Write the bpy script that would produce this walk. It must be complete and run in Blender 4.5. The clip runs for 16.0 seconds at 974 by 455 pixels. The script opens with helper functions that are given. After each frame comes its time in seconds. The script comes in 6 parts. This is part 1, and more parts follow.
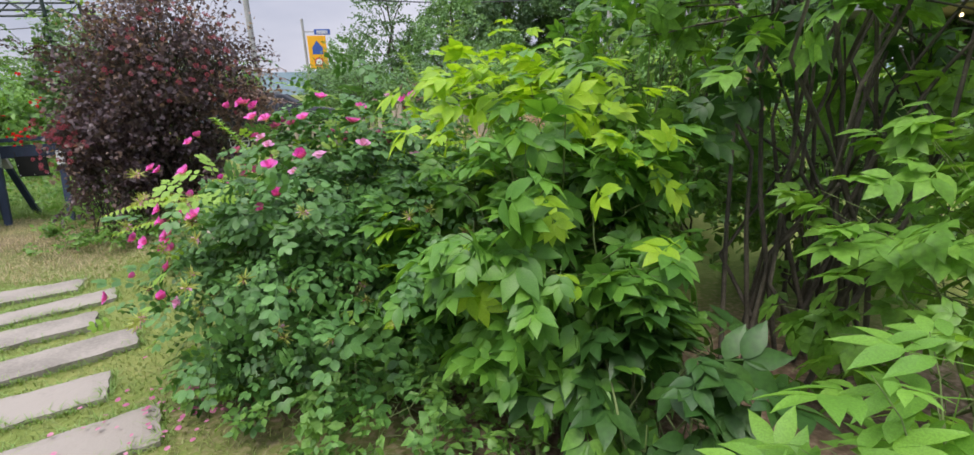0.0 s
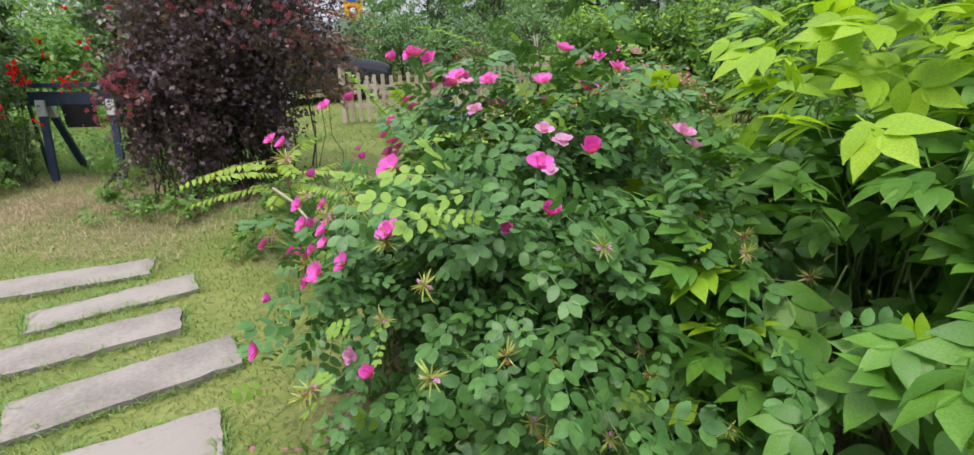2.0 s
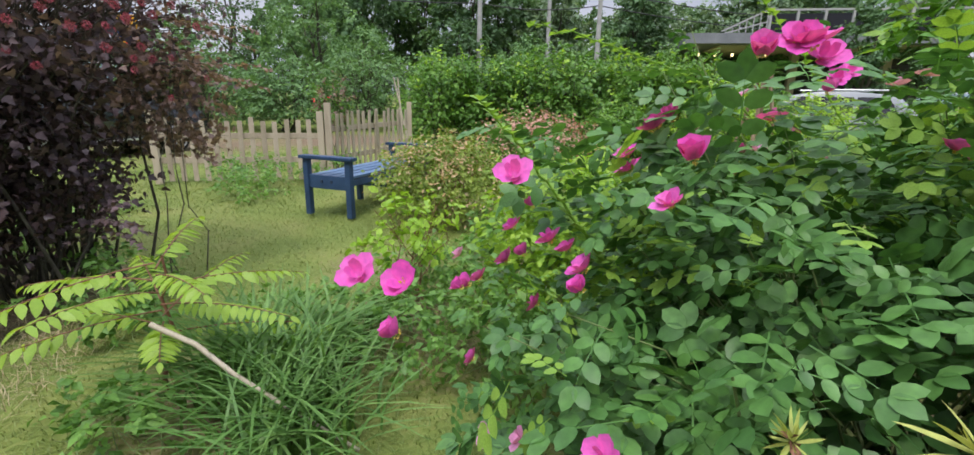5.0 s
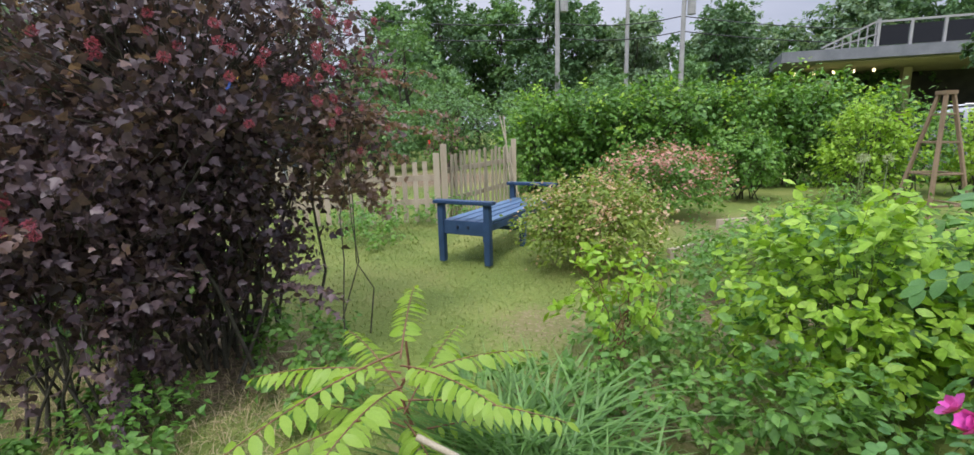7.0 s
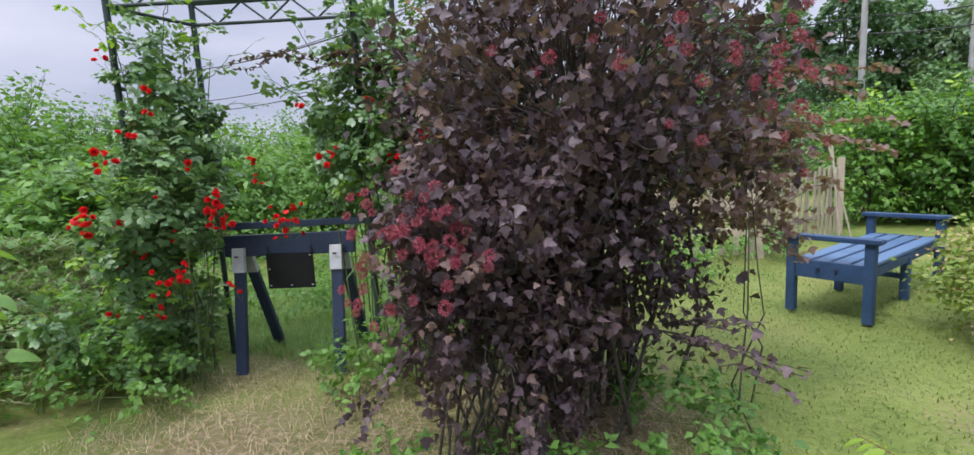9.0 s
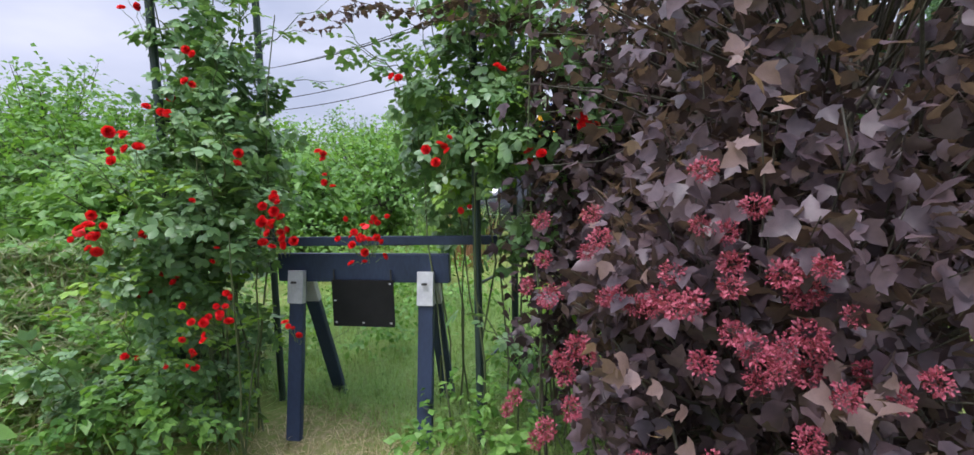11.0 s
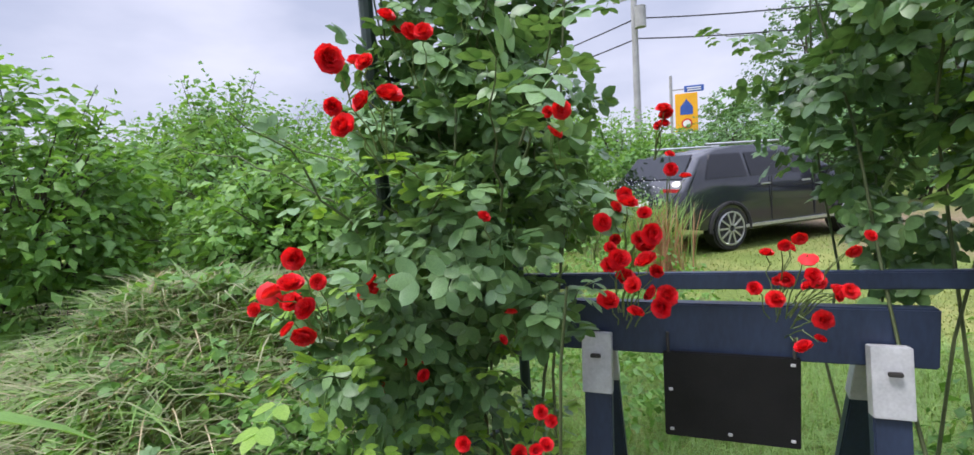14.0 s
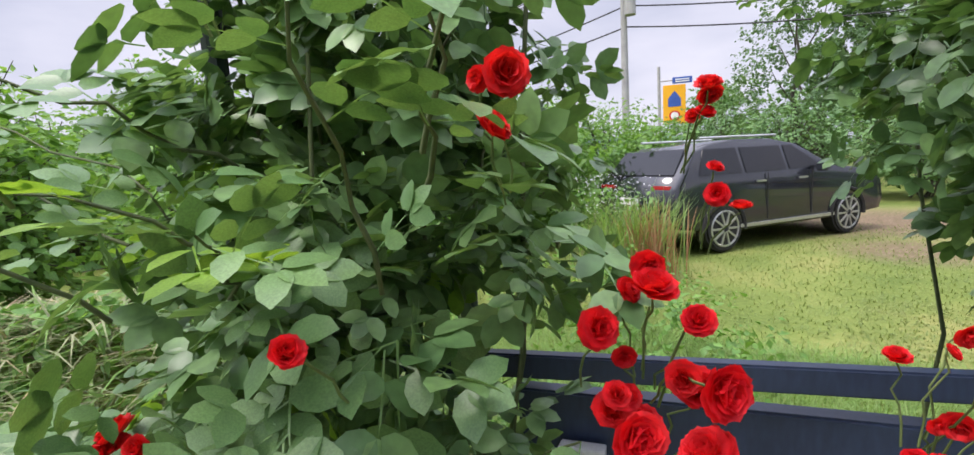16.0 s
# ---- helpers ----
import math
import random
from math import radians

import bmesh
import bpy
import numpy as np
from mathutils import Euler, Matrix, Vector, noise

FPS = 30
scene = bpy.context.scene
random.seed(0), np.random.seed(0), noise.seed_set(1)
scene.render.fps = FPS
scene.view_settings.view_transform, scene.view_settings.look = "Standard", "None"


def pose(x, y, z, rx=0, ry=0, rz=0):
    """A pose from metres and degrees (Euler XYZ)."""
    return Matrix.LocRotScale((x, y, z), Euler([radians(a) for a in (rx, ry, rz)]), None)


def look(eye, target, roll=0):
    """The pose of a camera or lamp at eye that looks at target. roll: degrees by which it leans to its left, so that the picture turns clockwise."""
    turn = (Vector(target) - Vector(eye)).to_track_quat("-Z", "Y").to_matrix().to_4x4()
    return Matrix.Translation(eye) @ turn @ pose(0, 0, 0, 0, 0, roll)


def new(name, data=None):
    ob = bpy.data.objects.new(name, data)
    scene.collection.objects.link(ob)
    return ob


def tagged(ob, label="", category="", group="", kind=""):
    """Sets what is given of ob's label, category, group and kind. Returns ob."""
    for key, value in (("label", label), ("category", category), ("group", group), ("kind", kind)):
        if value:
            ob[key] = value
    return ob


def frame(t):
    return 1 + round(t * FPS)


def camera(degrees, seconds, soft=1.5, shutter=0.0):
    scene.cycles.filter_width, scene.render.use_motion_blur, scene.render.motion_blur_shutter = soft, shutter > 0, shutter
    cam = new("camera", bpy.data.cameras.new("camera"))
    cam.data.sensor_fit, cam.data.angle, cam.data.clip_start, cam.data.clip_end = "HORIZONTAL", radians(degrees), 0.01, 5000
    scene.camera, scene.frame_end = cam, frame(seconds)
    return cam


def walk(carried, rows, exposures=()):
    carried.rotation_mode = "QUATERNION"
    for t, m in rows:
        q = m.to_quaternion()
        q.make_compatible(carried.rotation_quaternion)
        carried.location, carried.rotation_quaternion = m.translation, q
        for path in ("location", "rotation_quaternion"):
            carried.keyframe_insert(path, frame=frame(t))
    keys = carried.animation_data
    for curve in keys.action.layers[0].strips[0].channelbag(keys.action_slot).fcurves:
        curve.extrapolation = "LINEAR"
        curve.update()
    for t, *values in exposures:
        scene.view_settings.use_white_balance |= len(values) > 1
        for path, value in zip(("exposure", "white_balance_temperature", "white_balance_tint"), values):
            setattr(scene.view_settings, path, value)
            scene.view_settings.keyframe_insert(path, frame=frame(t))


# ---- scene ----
cam = camera(89.6, 16.0)
PATH = [
    (0, (1.446, 0.852, 1.56), (1.098, 2.742, 1.007), -2.3),
    (0.5, (1.169, 0.969, 1.527), (0.725, 2.809, 0.881), 0.5),
    (1, (0.885, 1.202, 1.519), (0.401, 3.023, 0.851), -0.2),
    (1.5, (0.623, 1.381, 1.521), (0.133, 3.189, 0.82), -0.6),
    (2, (0.308, 1.512, 1.559), (-0.1, 3.339, 0.857), -0.2),
    (2.5, (0.078, 1.711, 1.563), (-0.234, 3.575, 0.907), 0.5),
    (3, (-0.142, 2.002, 1.584), (-0.372, 3.895, 0.982), -0.5),
    (3.2, (-0.234, 2.077, 1.569), (-0.374, 3.981, 0.973), 0.3),
    (5.3, (-1.198, 2.783, 1.424), (-0.865, 4.691, 0.923), 0.7),
    (5.5, (-1.299, 2.822, 1.423), (-0.968, 4.733, 0.935), 0.5),
    (6, (-1.542, 2.921, 1.443), (-1.26, 4.843, 0.966), -0.2),
    (6.5, (-1.687, 3.064, 1.446), (-1.452, 4.994, 0.977), -0.7),
    (7, (-1.868, 3.274, 1.481), (-1.81, 5.234, 1.089), -1.7),
    (7.5, (-2.127, 3.353, 1.49), (-2.255, 5.317, 1.132), -1.6),
    (7.9, (-2.37, 3.392, 1.515), (-2.666, 5.34, 1.171), -2.7),
    (8, (-2.433, 3.413, 1.51), (-2.783, 5.354, 1.183), -2.9),
    (8.5, (-2.64, 3.476, 1.497), (-3.293, 5.342, 1.197), -3.0),
    (9, (-2.875, 3.646, 1.499), (-3.717, 5.441, 1.236), -3.0),
    (9.2, (-2.948, 3.699, 1.504), (-3.838, 5.471, 1.25), -2.6),
    (11.3, (-4.011, 4.355, 1.486), (-5.014, 6.072, 1.27), -0.4),
    (11.5, (-4.106, 4.375, 1.484), (-5.17, 6.055, 1.278), -0.5),
    (12, (-4.412, 4.42, 1.483), (-5.565, 6.042, 1.281), -1.5),
    (12.5, (-4.658, 4.491, 1.465), (-5.877, 6.062, 1.258), -1.8),
    (13, (-4.917, 4.645, 1.47), (-6.221, 6.149, 1.282), -2.5),
    (13.5, (-5.143, 4.771, 1.466), (-6.489, 6.237, 1.27), -2.6),
    (14, (-5.397, 4.849, 1.47), (-6.734, 6.32, 1.26), -4.1),
    (14.5, (-5.539, 4.884, 1.455), (-6.84, 6.382, 1.202), -5.6),
    (15, (-5.626, 5.048, 1.432), (-6.899, 6.566, 1.155), -5.3),
    (15.5, (-5.632, 5.302, 1.464), (-6.916, 6.81, 1.197), -2.7),
    (16, (-5.707, 5.395, 1.518), (-7.0, 6.899, 1.263), -3.4),
]
EXPOSURE = [(0.0, 0.38, 6650, 15), (3.0, 0.38, 6650, 15), (5.5, 0.25, 6500, 13), (8.0, 0.36, 6300, 15), (9.0, 0.42, 6250, 16), (12.0, 0.59, 6100, 17), (14.0, 0.59, 6250, 17), (16.0, 0.64, 6650, 17)]
walk(cam, [(t, look(*row)) for t, *row in PATH], EXPOSURE)

# ---- world and sun: bright overcast sky, brighter overhead ----
world = bpy.data.worlds.new("overcast_sky")
scene.world = world
world.use_nodes = True
wn, wl = world.node_tree.nodes, world.node_tree.links
wn.clear()
w_out = wn.new("ShaderNodeOutputWorld")
w_bg = wn.new("ShaderNodeBackground")
w_sky = wn.new("ShaderNodeTexSky")
w_sky.sky_type = "NISHITA"
w_sky.sun_disc = False
w_sky.sun_elevation, w_sky.sun_rotation = radians(58), radians(200)
w_sky.dust_density = 3.0
w_co = wn.new("ShaderNodeTexCoord")
w_sep = wn.new("ShaderNodeSeparateXYZ")
wl.new(w_co.outputs["Generated"], w_sep.inputs[0])
w_map = wn.new("ShaderNodeMapping")
w_map.inputs["Scale"].default_value = (1.0, 1.0, 2.6)
wl.new(w_co.outputs["Generated"], w_map.inputs[0])
w_noise = wn.new("ShaderNodeTexNoise")
w_noise.inputs["Scale"].default_value = 2.3
w_noise.inputs["Detail"].default_value = 5.0
w_noise.inputs["Roughness"].default_value = 0.5
wl.new(w_map.outputs[0], w_noise.inputs["Vector"])
w_ramp = wn.new("ShaderNodeValToRGB")
w_ramp.color_ramp.elements[0].position, w_ramp.color_ramp.elements[0].color = 0.36, (4.1, 4.5, 5.6, 1)
w_ramp.color_ramp.elements[1].position, w_ramp.color_ramp.elements[1].color = 0.66, (6.4, 6.6, 7.5, 1)
wl.new(w_noise.outputs["Fac"], w_ramp.inputs[0])
w_mix = wn.new("ShaderNodeMixRGB")
w_mix.inputs[0].default_value = 0.88
wl.new(w_sky.outputs[0], w_mix.inputs[1])
wl.new(w_ramp.outputs[0], w_mix.inputs[2])
w_grad = wn.new("ShaderNodeMapRange")
w_grad.inputs["From Min"].default_value, w_grad.inputs["From Max"].default_value = 0.35, 0.95
w_grad.inputs["To Min"].default_value, w_grad.inputs["To Max"].default_value = 1.0, 4.15
wl.new(w_sep.outputs["Z"], w_grad.inputs["Value"])
w_mul = wn.new("ShaderNodeVectorMath")
w_mul.operation = "SCALE"
wl.new(w_mix.outputs[0], w_mul.inputs[0])
wl.new(w_grad.outputs[0], w_mul.inputs["Scale"])
wl.new(w_mul.outputs[0], w_bg.inputs["Color"])
w_bg.inputs["Strength"].default_value = 0.095
wl.new(w_bg.outputs[0], w_out.inputs["Surface"])

sun = new("sun", bpy.data.lights.new("sun", "SUN"))
sun.data.energy, sun.data.angle, sun.data.color = 2.1, radians(14), (1.0, 0.97, 0.92)
sun.matrix_world = look((0, 0, 20), (3.5, 10.0, 0.0))

# ---- materials ----


def _mat(name):
    m = bpy.data.materials.new(name)
    m.use_nodes = True
    nt = m.node_tree
    b = nt.nodes["Principled BSDF"]
    return m, nt.nodes, nt.links, b


def ramp_node(nodes, stops):
    r = nodes.new("ShaderNodeValToRGB")
    while len(r.color_ramp.elements) < len(stops):
        r.color_ramp.elements.new(0.5)
    for e, (p, c) in zip(r.color_ramp.elements, stops):
        e.position, e.color = p, (*c, 1)
    return r


def leaf_mat(name, dark, mid, light, rough=0.5, trans=0.35, spec=0.4):
    """A leaf: each leaf its own tone, mottled, with light shining through."""
    m, n, l, b = _mat(name)
    geo = n.new("ShaderNodeNewGeometry")
    tone = ramp_node(n, [(0.0, dark), (0.5, mid), (1.0, light)])
    co = n.new("ShaderNodeTexCoord")
    big = n.new("ShaderNodeTexNoise")
    big.inputs["Scale"].default_value = 1.6
    fine = n.new("ShaderNodeTexNoise")
    fine.inputs["Scale"].default_value = 60.0
    l.new(co.outputs["Object"], big.inputs["Vector"])
    l.new(co.outputs["Object"], fine.inputs["Vector"])
    add = n.new("ShaderNodeMath")
    add.operation = "MULTIPLY_ADD"
    l.new(geo.outputs["Random Per Island"], add.inputs[0])
    add.inputs[1].default_value = 0.50
    info = n.new("ShaderNodeObjectInfo")
    obr = n.new("ShaderNodeMath")
    obr.operation = "MULTIPLY_ADD"
    l.new(info.outputs["Random"], obr.inputs[0])
    obr.inputs[1].default_value, obr.inputs[2].default_value = 0.22, -0.22
    sub = n.new("ShaderNodeMath")
    sub.operation = "MULTIPLY_ADD"
    l.new(big.outputs["Fac"], sub.inputs[0])
    sub.inputs[1].default_value = 0.9
    l.new(obr.outputs[0], sub.inputs[2])
    l.new(sub.outputs[0], add.inputs[2])
    l.new(add.outputs[0], tone.inputs[0])
    mix = n.new("ShaderNodeMixRGB")
    mix.blend_type = "MULTIPLY"
    mix.inputs[0].default_value = 0.5
    fr = ramp_node(n, [(0.35, (0.62, 0.62, 0.6)), (0.65, (1.15, 1.15, 1.1))])
    l.new(fine.outputs["Fac"], fr.inputs[0])
    l.new(tone.outputs[0], mix.inputs[1])
    l.new(fr.outputs[0], mix.inputs[2])
    l.new(mix.outputs[0], b.inputs["Base Color"])
    b.inputs["Roughness"].default_value = rough
    b.inputs["Specular IOR Level"].default_value = spec
    tr = n.new("ShaderNodeBsdfTranslucent")
    warm = n.new("ShaderNodeMixRGB")
    warm.blend_type = "MULTIPLY"
    warm.inputs[0].default_value = 1.0
    warm.inputs[2].default_value = (1.35, 1.3, 0.6, 1)
    l.new(mix.outputs[0], warm.inputs[1])
    l.new(warm.outputs[0], tr.inputs["Color"])
    ms = n.new("ShaderNodeMixShader")
    ms.inputs[0].default_value = trans
    l.new(b.outputs[0], ms.inputs[1])
    l.new(tr.outputs[0], ms.inputs[2])
    l.new(ms.outputs[0], n["Material Output"].inputs["Surface"])
    return m


def rough_mat(name, a, c, scale=6.0, fine=60.0, rough=0.8, bump=0.25, metal=0.0, spec=0.4, stretch=(1, 1, 1), per_object=False, dist=0.01):
    """A two-scale mottled surface with relief."""
    m, n, l, b = _mat(name)
    co = n.new("ShaderNodeTexCoord")
    mp = n.new("ShaderNodeMapping")
    mp.inputs["Scale"].default_value = stretch
    l.new(co.outputs["Object"], mp.inputs[0])
    n1 = n.new("ShaderNodeTexNoise")
    n1.inputs["Scale"].default_value, n1.inputs["Detail"].default_value = scale, 6
    n2 = n.new("ShaderNodeTexNoise")
    n2.inputs["Scale"].default_value, n2.inputs["Detail"].default_value = fine, 4
    l.new(mp.outputs[0], n1.inputs["Vector"])
    l.new(mp.outputs[0], n2.inputs["Vector"])
    mid = n.new("ShaderNodeMath")
    mid.operation = "MULTIPLY_ADD"
    l.new(n2.outputs["Fac"], mid.inputs[0])
    mid.inputs[1].default_value = 0.5
    half = n.new("ShaderNodeMath")
    half.operation = "MULTIPLY_ADD"
    l.new(n1.outputs["Fac"], half.inputs[0])
    half.inputs[1].default_value, half.inputs[2].default_value = 0.9, -0.2
    l.new(half.outputs[0], mid.inputs[2])
    r = ramp_node(n, [(0.25, a), (0.75, c)])
    src = mid.outputs[0]
    if per_object:
        info = n.new("ShaderNodeObjectInfo")
        jit = n.new("ShaderNodeMath")
        jit.operation = "MULTIPLY_ADD"
        l.new(info.outputs["Random"], jit.inputs[0])
        jit.inputs[1].default_value = 0.35
        l.new(mid.outputs[0], jit.inputs[2])
        src = jit.outputs[0]
    l.new(src, r.inputs[0])
    l.new(r.outputs[0], b.inputs["Base Color"])
    b.inputs["Roughness"].default_value, b.inputs["Metallic"].default_value = rough, metal
    b.inputs["Specular IOR Level"].default_value = spec
    if bump:
        bp = n.new("ShaderNodeBump")
        bp.inputs["Strength"].default_value, bp.inputs["Distance"].default_value = bump, dist
        l.new(mid.outputs[0], bp.inputs["Height"])
        l.new(bp.outputs[0], b.inputs["Normal"])
    return m


M = {}
M["rose_leaf"] = leaf_mat("rose_leaf", (0.026, 0.085, 0.022), (0.055, 0.15, 0.036), (0.11, 0.255, 0.058), 0.45, 0.22)
M["rose_young"] = leaf_mat("rose_young_leaf", (0.12, 0.25, 0.04), (0.20, 0.36, 0.055), (0.29, 0.46, 0.08), 0.55, 0.4)
M["lime_leaf"] = leaf_mat("lime_leaf", (0.15, 0.31, 0.018), (0.25, 0.44, 0.022), (0.36, 0.54, 0.035), 0.5, 0.45)
M["elder_leaf"] = leaf_mat("elder_leaf", (0.07, 0.18, 0.025), (0.13, 0.29, 0.04), (0.21, 0.41, 0.06), 0.48, 0.4)
# elder green darkened: shade of the undergrowth put into the leaf colour
M["dark_leaf"] = leaf_mat("shaded_elder_leaf", (0.02, 0.068, 0.015), (0.04, 0.11, 0.021), (0.075, 0.17, 0.034), 0.46, 0.3)
M["purple_leaf"] = leaf_mat("purple_leaf", (0.026, 0.017, 0.023), (0.066, 0.044, 0.054), (0.18, 0.122, 0.136), 0.44, 0.38, 0.45)
# reddish new growth, its colour also lightened to stand for sky backlight
M["bronze_leaf"] = leaf_mat("bronze_leaf", (0.12, 0.075, 0.075), (0.205, 0.135, 0.125), (0.31, 0.215, 0.195), 0.48, 0.4)
M["climb_leaf"] = leaf_mat("climbing_rose_leaf", (0.048, 0.11, 0.045), (0.105, 0.21, 0.078), (0.22, 0.36, 0.14), 0.4, 0.25, 0.5)
M["hedge_leaf"] = leaf_mat("hedge_leaf", (0.05, 0.135, 0.03), (0.10, 0.235, 0.042), (0.19, 0.36, 0.065), 0.5, 0.36)
M["bank_leaf"] = leaf_mat("bank_leaf", (0.06, 0.15, 0.035), (0.12, 0.26, 0.055), (0.21, 0.38, 0.085), 0.5, 0.4)
M["spirea_leaf"] = leaf_mat("spirea_leaf", (0.09, 0.17, 0.03), (0.17, 0.26, 0.04), (0.28, 0.36, 0.065), 0.55, 0.35)
M["spirea_tip"] = leaf_mat("spirea_flower_tip", (0.42, 0.30, 0.12), (0.50, 0.34, 0.19), (0.56, 0.42, 0.30), 0.6, 0.25)
M["spirea_pink"] = leaf_mat("spirea_pink_flower", (0.33, 0.15, 0.13), (0.44, 0.22, 0.18), (0.52, 0.31, 0.25), 0.6, 0.25)
M["yellow_leaf"] = leaf_mat("yellow_green_leaf", (0.16, 0.32, 0.028), (0.25, 0.43, 0.04), (0.37, 0.54, 0.08), 0.5, 0.4)
M["seedling_leaf"] = leaf_mat("seedling_leaf", (0.16, 0.30, 0.04), (0.25, 0.40, 0.05), (0.36, 0.50, 0.09), 0.45, 0.45)
M["tree_leaf"] = leaf_mat("tree_leaf", (0.06, 0.14, 0.055), (0.115, 0.23, 0.085), (0.19, 0.34, 0.12), 0.6, 0.3)
M["tree_leaf_dark"] = leaf_mat("tree_leaf_dark", (0.045, 0.105, 0.05), (0.085, 0.17, 0.075), (0.14, 0.25, 0.11), 0.6, 0.3)
M["tree_leaf_grey"] = leaf_mat("tree_leaf_grey", (0.11, 0.19, 0.11), (0.18, 0.28, 0.17), (0.26, 0.36, 0.23), 0.6, 0.3)
M["grass"] = leaf_mat("grass_blade", (0.12, 0.18, 0.045), (0.17, 0.235, 0.06), (0.25, 0.28, 0.10), 0.6, 0.3)
M["tall_grass"] = leaf_mat("tall_grass_blade", (0.09, 0.19, 0.04), (0.17, 0.30, 0.07), (0.28, 0.38, 0.13), 0.55, 0.35)
M["lily_leaf"] = leaf_mat("daylily_leaf", (0.05, 0.13, 0.03), (0.10, 0.22, 0.05), (0.19, 0.33, 0.09), 0.5, 0.3)
M["dock_seed"] = leaf_mat("dry_dock_stalk", (0.20, 0.09, 0.05), (0.30, 0.15, 0.08), (0.38, 0.22, 0.12), 0.7, 0.2)
M["hay"] = leaf_mat("wilted_grass", (0.09, 0.115, 0.05), (0.19, 0.22, 0.10), (0.34, 0.34, 0.20), 0.7, 0.2)
M["straw"] = leaf_mat("dry_straw", (0.26, 0.20, 0.11), (0.38, 0.31, 0.18), (0.50, 0.43, 0.28), 0.75, 0.15)
M["sun_leaf"] = leaf_mat("sunflower_leaf", (0.10, 0.22, 0.05), (0.17, 0.32, 0.08), (0.25, 0.42, 0.12), 0.55, 0.35)
M["fresh_leaf"] = leaf_mat("fresh_leaf", (0.036, 0.115, 0.018), (0.078, 0.21, 0.028), (0.15, 0.33, 0.042), 0.46, 0.34)
M["bark"] = rough_mat("bark", (0.03, 0.028, 0.02), (0.10, 0.09, 0.065), 10, 80, 0.9, 0.5)
M["stem_green"] = rough_mat("green_stem", (0.10, 0.15, 0.05), (0.18, 0.23, 0.08), 10, 80, 0.7, 0.2)
M["cane"] = rough_mat("rose_cane", (0.05, 0.075, 0.03), (0.11, 0.13, 0.055), 10, 80, 0.7, 0.2)
M["stem_red"] = rough_mat("reddish_stem", (0.12, 0.05, 0.03), (0.22, 0.11, 0.06), 10, 80, 0.7, 0.2)
M["stem_pale"] = rough_mat("pale_dry_stem", (0.28, 0.24, 0.17), (0.45, 0.40, 0.31), 10, 80, 0.8, 0.3)
M["pink"] = leaf_mat("pink_petal", (0.55, 0.045, 0.36), (0.66, 0.08, 0.46), (0.74, 0.20, 0.58), 0.55, 0.3)
M["pink_pale"] = leaf_mat("faded_pink_petal", (0.55, 0.16, 0.40), (0.62, 0.26, 0.50), (0.66, 0.38, 0.58), 0.6, 0.3)
M["pink_fallen"] = leaf_mat("wilted_petal", (0.30, 0.06, 0.16), (0.42, 0.12, 0.24), (0.52, 0.24, 0.34), 0.7, 0.2)
M["stamen"] = leaf_mat("yellow_stamen", (0.55, 0.38, 0.06), (0.66, 0.50, 0.12), (0.75, 0.60, 0.2), 0.6, 0.2)
M["sepal"] = leaf_mat("green_sepal", (0.24, 0.32, 0.07), (0.36, 0.42, 0.10), (0.46, 0.46, 0.16), 0.6, 0.3)
M["red"] = leaf_mat("red_petal", (0.55, 0.008, 0.016), (0.74, 0.014, 0.026), (0.85, 0.05, 0.05), 0.55, 0.32)
M["seed_red"] = leaf_mat("red_seed_capsule", (0.20, 0.03, 0.055), (0.32, 0.055, 0.09), (0.42, 0.11, 0.14), 0.55, 0.15)
M["blue_paint"] = rough_mat("dark_blue_paint", (0.014, 0.022, 0.046), (0.03, 0.046, 0.09), 5, 90, 0.48, 0.12, stretch=(1, 1, 0.3), dist=0.003)
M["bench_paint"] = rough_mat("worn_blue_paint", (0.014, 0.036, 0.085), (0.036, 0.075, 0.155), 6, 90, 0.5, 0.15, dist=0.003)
# bench blue again, lightened: sunlight on the seat put into the colour
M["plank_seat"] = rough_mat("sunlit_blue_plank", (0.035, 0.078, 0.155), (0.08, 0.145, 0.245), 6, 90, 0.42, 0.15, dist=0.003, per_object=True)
M["zinc"] = rough_mat("galvanised_bracket", (0.40, 0.41, 0.42), (0.60, 0.61, 0.62), 14, 120, 0.55, 0.15, 0.25, dist=0.002)
M["black_panel"] = rough_mat("black_panel", (0.006, 0.006, 0.007), (0.012, 0.012, 0.013), 12, 150, 0.6, 0.08, spec=0.25, dist=0.002)
M["arch_metal"] = rough_mat("dark_green_metal", (0.015, 0.028, 0.025), (0.03, 0.05, 0.045), 12, 90, 0.5, 0.2, dist=0.002)
M["concrete"] = rough_mat("slab_stone", (0.10, 0.09, 0.073), (0.255, 0.23, 0.195), 3, 45, 0.9, 0.7, per_object=True, dist=0.006)
M["picket"] = rough_mat("weathered_picket", (0.22, 0.18, 0.125), (0.41, 0.35, 0.265), 5, 70, 0.85, 0.3, stretch=(1, 1, 0.15), per_object=True)
M["timber"] = rough_mat("brown_timber", (0.17, 0.12, 0.07), (0.30, 0.22, 0.14), 5, 70, 0.8, 0.3, stretch=(1, 1, 0.15))
M["pole"] = rough_mat("concrete_pole", (0.26, 0.26, 0.26), (0.38, 0.38, 0.37), 3, 40, 0.9, 0.2)
